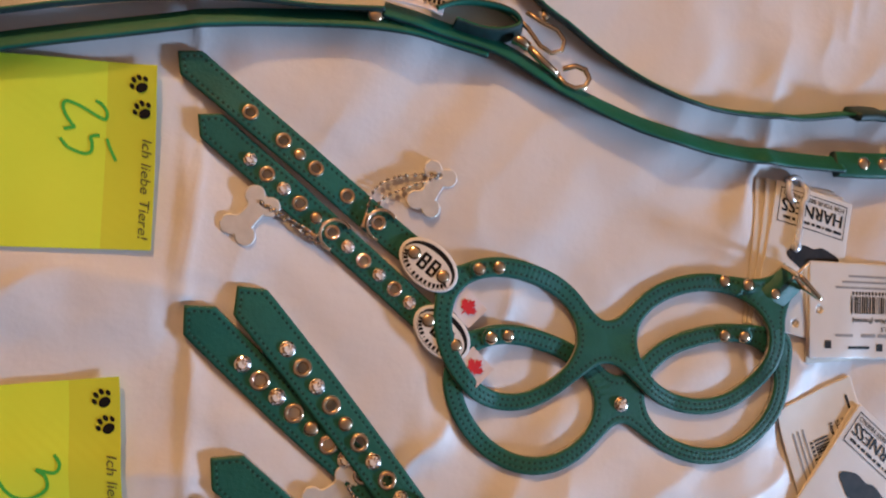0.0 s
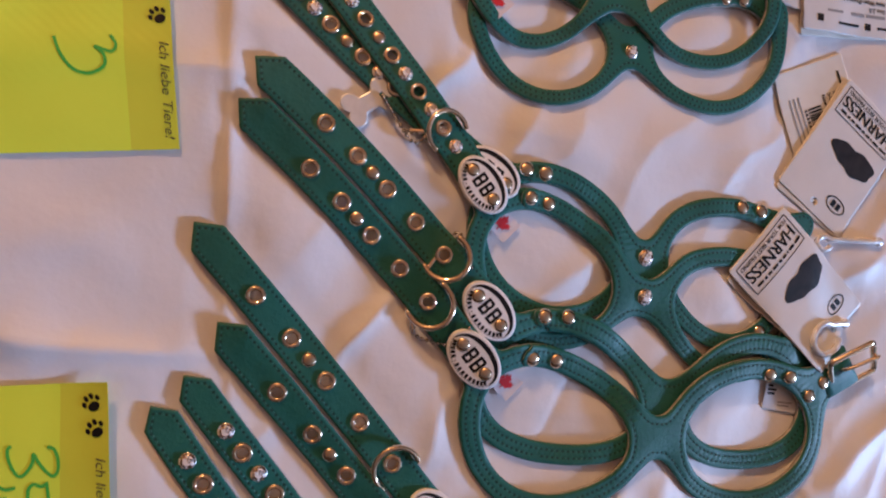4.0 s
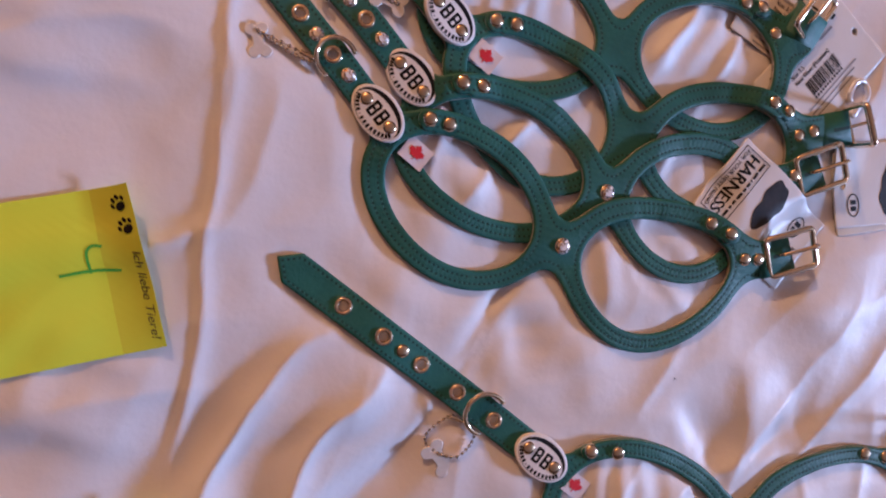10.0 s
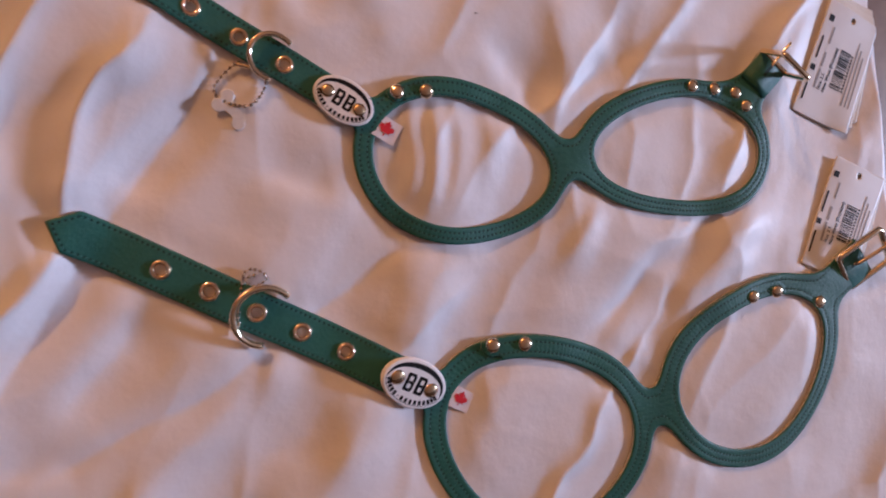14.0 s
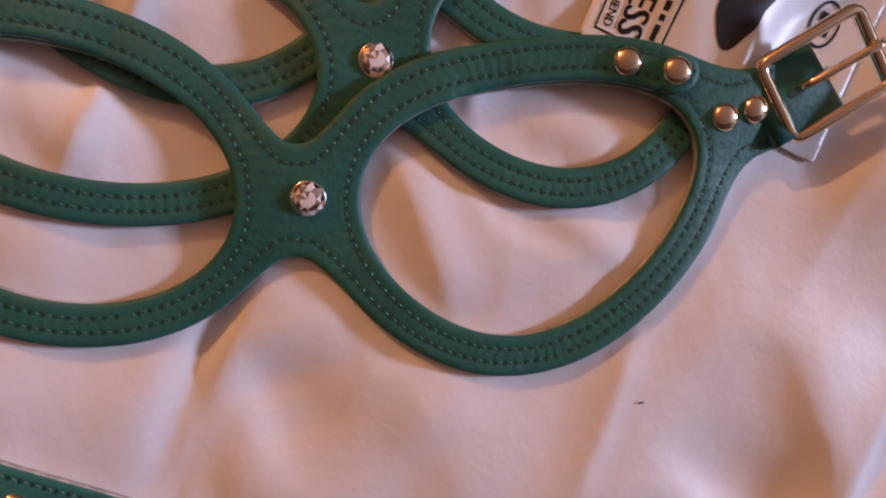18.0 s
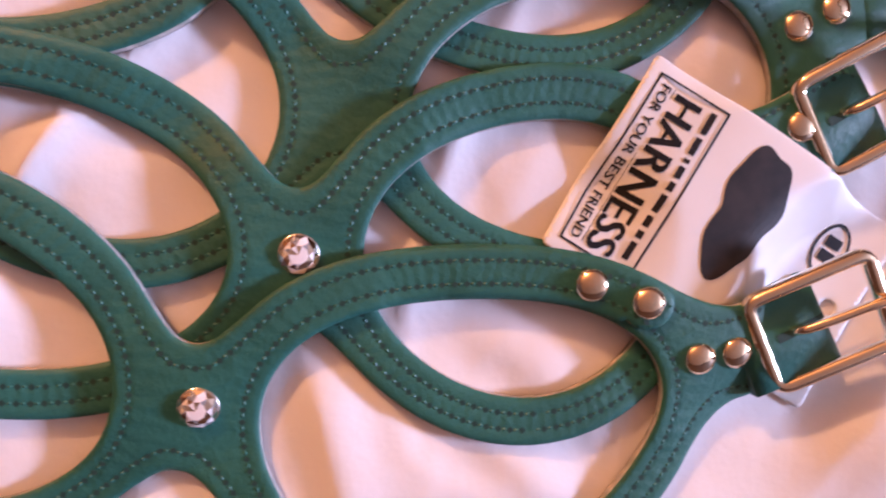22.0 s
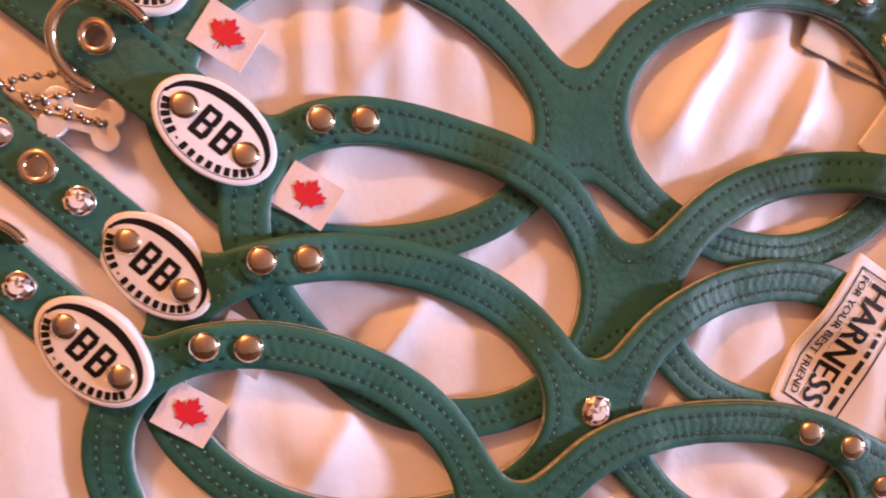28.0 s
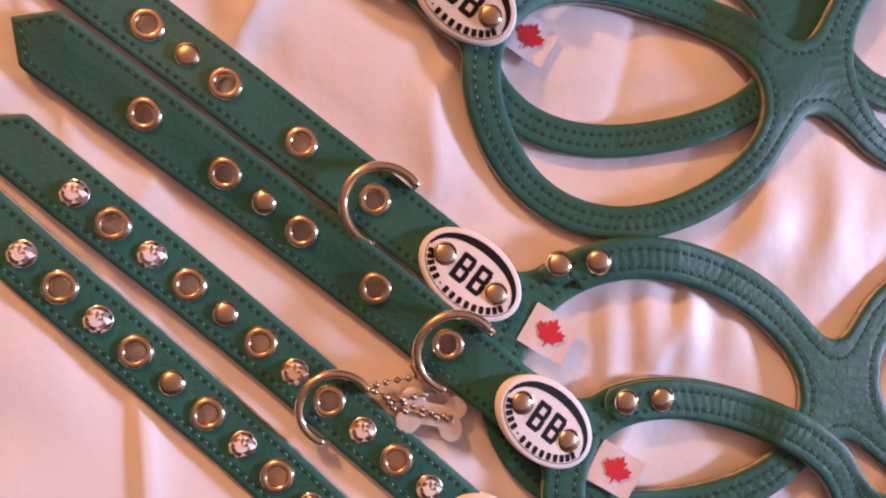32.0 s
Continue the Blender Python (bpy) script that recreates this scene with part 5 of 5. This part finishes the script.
        for u0, v0, u1, v1 in ((19, 12.0, 32, 13.8), (33.5, 12.0, 43, 13.8), (49, 12.2, 60, 13.6), (16, -12.5, 60, -11.4), (16, -15.5, 56, -14.4), (16, -18.5, 52, -17.4)):
            printed("text_line", bar(-w / 2 + u0, v0, -w / 2 + u1, v1), GREY_PRINT)
        for u0, v0, u1, v1 in ((9, 18.5, 24, 19.9), (37, 18.5, 52, 19.9), (28.8, 17.2, 32.6, 21.0), (w - 13.4, 15.6, w - 9.4, 19.6)):
            printed("handle_line", bar(-w / 2 + u0, v0, -w / 2 + u1, v1), DIM_PRINT)
        digits = []
        for k in range(12):
            digits += bar(-w / 2 + 24 + k * 2.2, -10, -w / 2 + 25.3 + k * 2.2, -8.3)
        printed("digit_line", digits, DIM_PRINT)
    return t


def small_card():
    """A small white card with a dark block of print, half under a loop."""
    c = (108, 227)
    t = thing("hang_tag", (c[0] * MM, c[1] * MM, top_at(*c) * MM), "small white card tag under a harness loop", "hang tag", "printed hang tags")
    flat_sheet(c, 22, 15, -4, 0.45, t, "card", [CARD, CREAM])
    o = [q / MM for q in WHERE[t]]

    def block(u0, v0, u1, v1):
        return [(c[0] + u0, c[1] + v0), (c[0] + u1, c[1] + v0), (c[0] + u1, c[1] + v1), (c[0] + u0, c[1] + v1)]

    dark = [block(-9, 1 + 2.1 * k, -9 + n, 2.3 + 2.1 * k) for k, n in enumerate((4.6, 5.4, 3.4))]
    part("print_block", surface_mesh("print_block", dark, top_at, o, 0.15, BLACK), t)
    lines = [block(-2, -3.0 - 1.8 * k, -2 + n, -2.2 - 1.8 * k) for k, n in enumerate((9.0, 7.0))]
    part("text_line", surface_mesh("text_line", lines, top_at, o, 0.15, GREY_PRINT), t)
    return t


def plastic_hook(label, a, b, bow=7.0):
    """A soft white plastic hanger: a closed loop with a stem, lying from a to b."""
    t = thing("plastic_hook", (a[0] * MM, a[1] * MM, top_at(*a) * MM), label, "plastic hook", "white plastic hangers")
    d = Vector((b[0] - a[0], b[1] - a[1], 0))
    ln = d.length
    d.normalize()
    n = Vector((-d.y, d.x, 0))
    pts = []
    for k in range(19):
        w = radians(-150 + 300 * k / 18)
        p = Vector((a[0], a[1], 0)) - d * bow * math.cos(w) * 0.9 + n * bow * 0.72 * math.sin(w)
        pts.append(p)
    for k in range(1, 8):
        pts.append(Vector((a[0], a[1], 0)) + d * (bow * 0.8 + (ln - bow) * k / 7) + n * bow * 0.4 * (1 - k / 7))
    path = [((p.x - a[0]) * MM, (p.y - a[1]) * MM, (top_at(p.x, p.y) + 1.3 - top_at(*a)) * MM) for p in pts]
    v, f = tube(path, 1.55 * MM, 8)
    part("loop", mesh_of("loop", v, f, [PLASTIC]), t)
    e = path[-1]
    v, f = lathe([(0, 1.4), (2.2, 1.1), (2.8, 0), (2.2, -1.1), (0, -1.3)], 14)
    part("button", mesh_of("button", v, f, [PLASTIC]), t, Vector(e) + WHERE[t])
    return t


# ---------------------------------------------------------------- the harnesses, from the bottom of each pile upwards
PLAIN = "e.eoe.e.e"
JEWELS = "seseoeseses"
hang_tag("cream printed card tag with a barcode", (118, 378), -62, back=True, mat=CREAM, leaves=1)
hang_tag("white card tag with black lettering, upside down", (84, 477), 176, leaves=3, slide=(-3.5, 1.0))
harness("green leather dog harness with rhinestones, under a plain one", (-218, 489), (-163, 455), (-100, 414), (-54.3, 389.4, 27.4, -0.277, 0.142, -0.023, -0.091), (39.9, 403.8, 29.0, -0.258, -0.214, 0.074, -0.031), (72, 432),
        (28, 120), JEWELS, [(-77, 415), (-69, 417), (42, 433), (52, 434)], w=13.5, band=8.4, stone=(-8, 393), flag=(-83, 401, -38), ring=-3, bone=(-190, 451, 60),
        chain=[(-172, 452), (-160, 447)], size=0.82, badge_size=0.98)
harness("narrow green leather dog harness with eyelets and a bone tag", (-230, 513), (-167, 476), (-111, 443), (-66.2, 418.0, 28.1, -0.157, 0.074, -0.033, -0.099), (31.0, 427.2, 29.5, -0.246, -0.120, 0.031, -0.015), (72, 464),
        (38, 109), PLAIN, [(-88, 445), (-79, 447), (38, 460), (50, 460), (66, 458)], w=13.5, band=8.4, flag=(-90, 427, -38), bone=(-115, 477, 70),
        chain=[(-140, 472), (-130, 480)], buckle=(74, 467, 50, 65), size=0.82, badge_size=0.98)
hang_tag("white barcode tag lying over other tags", (126, 458), 187, back=True, leaves=2, slide=(-1.5, -1.0))
hang_tag("white card tag with a dark printed picture", (131, 364), 149, leaves=2, slide=(-1.5, -1.5))
harness("green leather dog harness with rhinestones, lying under another", (-209, 410), (-150, 366), (-74, 318), (-37.5, 288.4, 31.2, -0.189, 0.171, -0.032, -0.012), (63.6, 289.3, 32.6, -0.133, 0.004, 0.042, -0.095), (108, 322),
        (34, 134), JEWELS, [(-57, 323), (-47, 322), (67, 325), (79, 325)], w=17, band=9.6, stone=(14, 290), ring=None)
harness("green leather dog harness with a row of rhinestones", (-190, 421), (-137, 371), (-78, 311), (-39.0, 274.2, 30.3, -0.181, 0.215, -0.078, -0.015), (68.0, 267.5, 29.2, -0.270, 0.032, 0.041, -0.062), (98, 286),
        (34, 135), JEWELS, [(-53, 309), (-43, 308)], w=17, band=9.6, stone=(15, 270), flag=(-65, 295, -38), ring=-1, bone=(-136, 340, 40),
        chain=[(-118, 330)], size=0.95)
small_card()
harness("plain green leather dog harness, partly covered", (-188, 350), (-122, 302), (-67, 253), (-23.6, 219.1, 31.7, -0.391, 0.088, -0.054, 0.068), (84.7, 222.0, 28.9, -0.268, -0.143, 0.020, 0.082), (124, 255),
        (42, 122), PLAIN, [(-38, 254), (-26, 255), (87, 261)], w=18, band=10.6, chain=[(-87, 287), (-82, 279), (-78, 270)], ring_flip=True, ring_back=-4)
harness("plain green leather dog harness with eyelets", (-192, 330), (-135, 287), (-71, 230), (-26.4, 198.5, 32.9, -0.258, 0.132, -0.102, -0.032), (84.9, 206.0, 32.8, -0.225, -0.107, 0.022, -0.014), (138, 242),
        (43, 123), PLAIN, [(-41, 233), (-28, 233), (93, 239), (105, 239), (121, 230), (130, 238)], w=18, band=10.6, flag=(-52, 220, -38),
        chain=[(-100, 238), (-91, 235), (-80, 236), (-75, 246)], ring_flip=True, ring_back=-4, buckle=(145, 249, 35, 25))
hang_tag("white card tag beside a buckle", (108, 287), -127, leaves=2, slide=(1.0, -2.0))
plastic_hook("clear plastic hanger on a card tag", (126, 262), (144, 273), 11)
plastic_hook("white plastic hanger loop", (74, 513), (76, 482), 8)
plastic_hook("thin white plastic hanger", (122, 314), (158, 320), 5)
hang_tag("cream card tag under a loop", (137, 127), -28, back=True, w=40, h=62, mat=CREAM, leaves=1)
hang_tag("white barcode tag stuck up beside a buckle", (160, 104), 47, back=True, leaves=2, slide=(2.0, -1.0))
harness("plain green leather dog harness at the back of a pile", (-202, 274), (-136, 212), (-78, 155), (-26.9, 116.1, 35.0, -0.304, 0.161, -0.037, 0.048), (86.9, 102.5, 35.7, -0.251, 0.061, 0.056, -0.031), (144, 128),
        (41, 139), PLAIN, [(-53, 155), (-42, 154), (108, 137), (119, 136), (128, 122)], w=17.5, band=11.3, web=10.5, drop=3.5, flag=(-58, 136, -38), ring=-1, buckle=(150, 133, 60, 30))
harness("plain green leather dog harness in the pile", (-186, 233), (-130, 180), (-63, 113), (-13.1, 71.6, 34.7, -0.128, 0.335, -0.054, -0.069), (95.9, 51.7, 33.9, -0.348, -0.017, 0.014, -0.023), (170, 70),
        (40, 138), PLAIN, [(-38, 114), (-27, 113), (125, 82), (135, 78), (145, 65), (155, 68)], w=17.5, band=11.3, web=10.5, drop=3.5, flag=(-43.5, 95.5, -38), bone=(-93, 119, -20), bone_size=0.75,
        chain=[(-95, 130), (-108, 128)], buckle=(178, 71, 12, 60))
plastic_hook("white plastic hanger by a barcode tag", (187, 92), (183, 78), 8)
hang_tag("white card tag with a dark printed picture", (211, 40), 95, leaves=2, slide=(0.5, -3.0))
harness("green leather dog harness with rhinestones in the pile", (-196, 209), (-144, 153.5), (-81, 82.5), (-33.5, 42.9, 34.7, -0.362, 0.269, -0.006, -0.010), (75.6, 21.7, 32.8, -0.156, -0.050, 0.024, -0.074), (148, 43),
        (30, 148), JEWELS, [(-56, 81), (-45, 80), (142, 42)], w=15.5, band=11.3, web=10.5, drop=3.5, stone=(26, 29), flag=(-63.5, 60.5, -38), ring=-2, buckle=(157.4, 45.5, 21, 8))
hang_tag("white card tag with black headline, slipped between two harnesses", (124, 19), -130, leaves=1)
harness("green leather dog harness with rhinestones on top of the pile", (-207, 195), (-158, 137), (-97.5, 64), (-54.6, 20.6, 34.2, -0.138, 0.333, -0.028, -0.015), (54.3, -15.4, 35.9, -0.322, 0.003, -0.073, -0.098), (126, -4),
        (28, 148), JEWELS, [(-72, 62), (-62, 60), (87.5, 13.5), (99, 8), (110, -6.5), (119, -6.5)], w=15.5, band=11.3, web=10.5, drop=3.5, stone=(1, 0), flag=(-78.5, 45.5, -38), ring=-1,
        bone=(-154, 95, 100), bone_size=0.66, chain=[(-137, 92)], buckle=(138.2, -2.3, 17, 8))
hang_tag("white barcode tag fanned out with others", (318, -125), 62, back=True, leaves=3, slide=(3.0, 3.0), w=46)
hang_tag("white barcode tag at a buckle", (312, -226), 60, back=True, w=44, leaves=2)
harness("green leather dog harness spread out on its own", (-145, -6), (-84, -53), (-8, -113), (50.0, -153.5, 40.4, -0.305, 0.222, -0.069, 0.033), (194.4, -163.5, 39.2, -0.520, 0.142, 0.080, 0.018), (254, -125),
        (40, 140), PLAIN, [(20.5, -111), (36, -113), (205, -126), (221, -129), (236, -133), (242, -142)], w=17.5, band=10.2, flag=(12, -130, -38), bone=(-63, -111, 128), bone_size=0.8,
        chain=[(-58, -89), (-70, -99)], chain_back=[(-54, -110), (-45, -100)], buckle=(262, -119, 40, 55), size=1.05, ring_back=9.5)
harness("large green leather dog harness spread out on its own", (-154, -153), (-89, -199), (5, -267), (78.0, -319.8, 53.9, -0.108, 0.208, -0.058, -0.049), (229.0, -313.2, 51.3, -0.166, -0.162, 0.054, -0.080), (298, -262),
        (54, 155), "e.e.e.e.e", [(54, -257), (73, -260), (232, -263), (251, -263), (284, -276)], w=22, band=13, flag=(31, -284, -38), ring=2,
        chain=[(-72, -194), (-65, -192), (-61, -197), (-68, -200), (-73, -196), (-65, -194)], buckle=(320, -253, 28, 12), size=1.15, badge_size=1.32)


def lint_speck(px, py):
    t = thing("lint_speck", (px * MM, py * MM, (top_at(px, py) + 0.1) * MM), "tiny dark lint speck on the white cloth", "lint")
    v, f = tube([(-0.6 * MM, 0, 0.1 * MM), (-0.2 * MM, 0.3 * MM, 0.35 * MM), (0.5 * MM, 0.1 * MM, 0.3 * MM), (0.6 * MM, -0.2 * MM, 0.1 * MM)], 0.2 * MM, 6)
    part("fibre", mesh_of("fibre", v, f, [DIM_PRINT]), t)


lint_speck(71, -74)


# ---------------------------------------------------------------- leather leash across the head of the table
def spline(points, n=14):
    pts = [Vector((*p, 0)) for p in points]
    out = []
    for i in range(len(pts) - 1):
        p0, p1, p2, p3 = pts[max(i - 1, 0)], pts[i], pts[i + 1], pts[min(i + 2, len(pts) - 1)]
        for k in range(n):
            t = k / n
            out.append(0.5 * ((2 * p1) + (p2 - p0) * t + (2 * p0 - 5 * p1 + 4 * p2 - p3) * t * t + (3 * p1 - p0 - 3 * p2 + p3) * t ** 3))
    out.append(pts[-1])
    return out


def ribbon(points, wide, thick, tilt, lift, origin, lean=0.0):
    """A flat strap along a curve, rolled about its length by tilt degrees (0 lies flat); rounded rectangle section."""
    line = spline(points)
    prof = []
    hw, ht, r = wide / 2, thick / 2, thick * 0.35
    for cx, cy, a0 in ((hw - r, ht - r, 0), (-hw + r, ht - r, 90), (-hw + r, -ht + r, 180), (hw - r, -ht + r, 270)):
        for k in range(3):
            a = radians(a0 + 45 * k)
            prof.append((cx + r * math.cos(a), cy + r * math.sin(a)))
    m = len(prof)
    ct, st = math.cos(radians(tilt)), math.sin(radians(tilt))
    low = min(u * st + v * ct for u, v in prof)
    verts, faces, idx = [], [], []
    for i, p in enumerate(line):
        d = (line[min(i + 1, len(line) - 1)] - line[max(i - 1, 0)]).normalized()
        side = Vector((-d.y, d.x, 0))
        ground = top_at(p.x, p.y) + lift
        for u, v in prof:
            q = p + side * (u * ct - v * st)
            verts.append(((q.x - origin[0]) * MM, (q.y - origin[1]) * MM, (ground + u * st + v * ct - low - origin[2]) * MM))
    for i in range(len(line) - 1):
        for j in range(m):
            k = (j + 1) % m
            faces.append((i * m + j, i * m + k, (i + 1) * m + k, (i + 1) * m + j))
            idx.append(0 if 0 <= j <= 4 else 1)
    faces += [tuple(range(m))[::-1], tuple((len(line) - 1) * m + j for j in range(m))]
    idx += [1, 1]
    return verts, faces, idx


def leash():
    o = (0, 530, 0)
    t = thing("dog_leash", (o[0] * MM, o[1] * MM, 0), "green leather dog leash with a nickel snap hook", "dog leash")

    def strap(points, wide, thick, tilt, lift=0.2, mats=(LEASH, DARK_LEATHER), name="strap"):
        v, f, ix = ribbon(points, wide, thick, tilt, lift, o)
        return part(name, mesh_of(name, v, f, list(mats), ix), t)

    strap([(-330, 486), (-294, 500), (-229, 525), (-190, 537), (-159, 543), (-128, 546), (-100, 545)], 11, 2.4, -35)
    strap([(-150, 550), (-128, 549), (-96, 547), (-60, 535), (-20, 526), (24, 524), (62, 527), (97, 531)], 11, 2.4, -38, 0.4)
    strap([(-330, 500), (-295, 512), (-257, 527), (-230, 535), (-204, 541), (-178, 545), (-150, 550)], 10, 2.2, -68, 0.2)
    strap([(-100, 596), (-83, 575), (-62, 565), (-40, 555), (-14, 546), (14, 543), (63, 549), (101, 559), (150, 570)], 9, 2.2, -66)
    strap([(-128, 556), (-118, 562), (-104, 565), (-92, 564), (-87, 559), (-92, 554), (-104, 551), (-118, 552)], 10, 2.2, -72, 0.3, (DARK_LEATHER, LEASH), "handle_loop")
    strap([(94, 531), (110, 533), (126, 536), (165, 545)], 14, 4.2, -12, 0.6, name="riveted_end")
    strap([(98, 558), (106, 560), (114, 561)], 13, 4.5, -55, 0.4, (DARK_LEATHER, DARK_LEATHER), "keeper")
    for rx, ry in ((109, 533.5), (121, 535.5), (133, 537.5)):
        part("rivet", STUD, t, (rx * MM, ry * MM, (top_at(rx, ry) + 5.6) * MM))
    ob = part("rivet", STUD, t, (-153 * MM, 546 * MM, (top_at(-153, 546) + 6.5) * MM))
    # sewn label
    v, f, ix = ribbon([(-152, 556), (-137, 557), (-124, 556)], 8, 0.8, -25, 5.2, o)
    lab = part("sewn_label", mesh_of("sewn_label", v, f, [RIBBON, RIBBON], ix), t, label="white sewn label with dark print")
    bars = []
    for k in range(5):
        u = -134 + k * 2.1
        bars.append([(u, 556.5), (u + 1.4, 556.6), (u + 1.4, 559), (u, 558.9)])
    bars.append([(-146, 556), (-137.5, 556.8), (-137.5, 557.8), (-146, 557.2)])
    part("print_bars", surface_mesh("print_bars", bars, lambda px, py: top_at(px, py) + 5.2 + 3.6, o, 0.0, BLACK), lab)
    # snap hook: swivel eye, barrel and sprung hook
    z = top_at(-70, 548) + 5.0

    def wire(points, radius, name, parent=None, closed=False, n=10):
        pts = [((px - o[0]) * MM, (py - o[1]) * MM, (z + pz - o[2]) * MM) for px, py, pz in points]
        v, f = tube(pts, radius * MM, n, closed)
        return part(name, mesh_of(name, v, f, [CHROME]), parent or t)

    hook = wire([(-90, 552, 1), (-86, 551.5, 1.6), (-82, 549.5, 1.8)], 2.5, "snap_hook", n=14)
    wire([(-82, 549.5, 1.8), (-74, 544.5, 1.8), (-66, 539.8, 1.8)], 1.9, "barrel", hook, n=12)
    wire([(-66, 539.8, 1.8), (-62, 536.5, 2), (-57, 535.5, 2.2), (-52, 537.5, 2.2), (-50.5, 541.5, 2.2), (-53, 545.5, 2.0), (-58, 546.2, 1.8), (-64, 543.5, 1.8)], 1.35, "hook_bow", hook)
    wire([(-92, 563, 2), (-84, 557.5, 3), (-77, 551, 3), (-71, 549, 2.6), (-66, 551.5, 2.4), (-65.5, 556.5, 2.4), (-70, 560.5, 2.6), (-78, 562, 3), (-86, 565, 3)], 1.15, "swivel_eye", hook)
    wire([(-79, 567, 2.5), (-76, 563.5, 4.0)], 1.5, "thumb_pin", hook)
    return t


leash()
tablecloth()
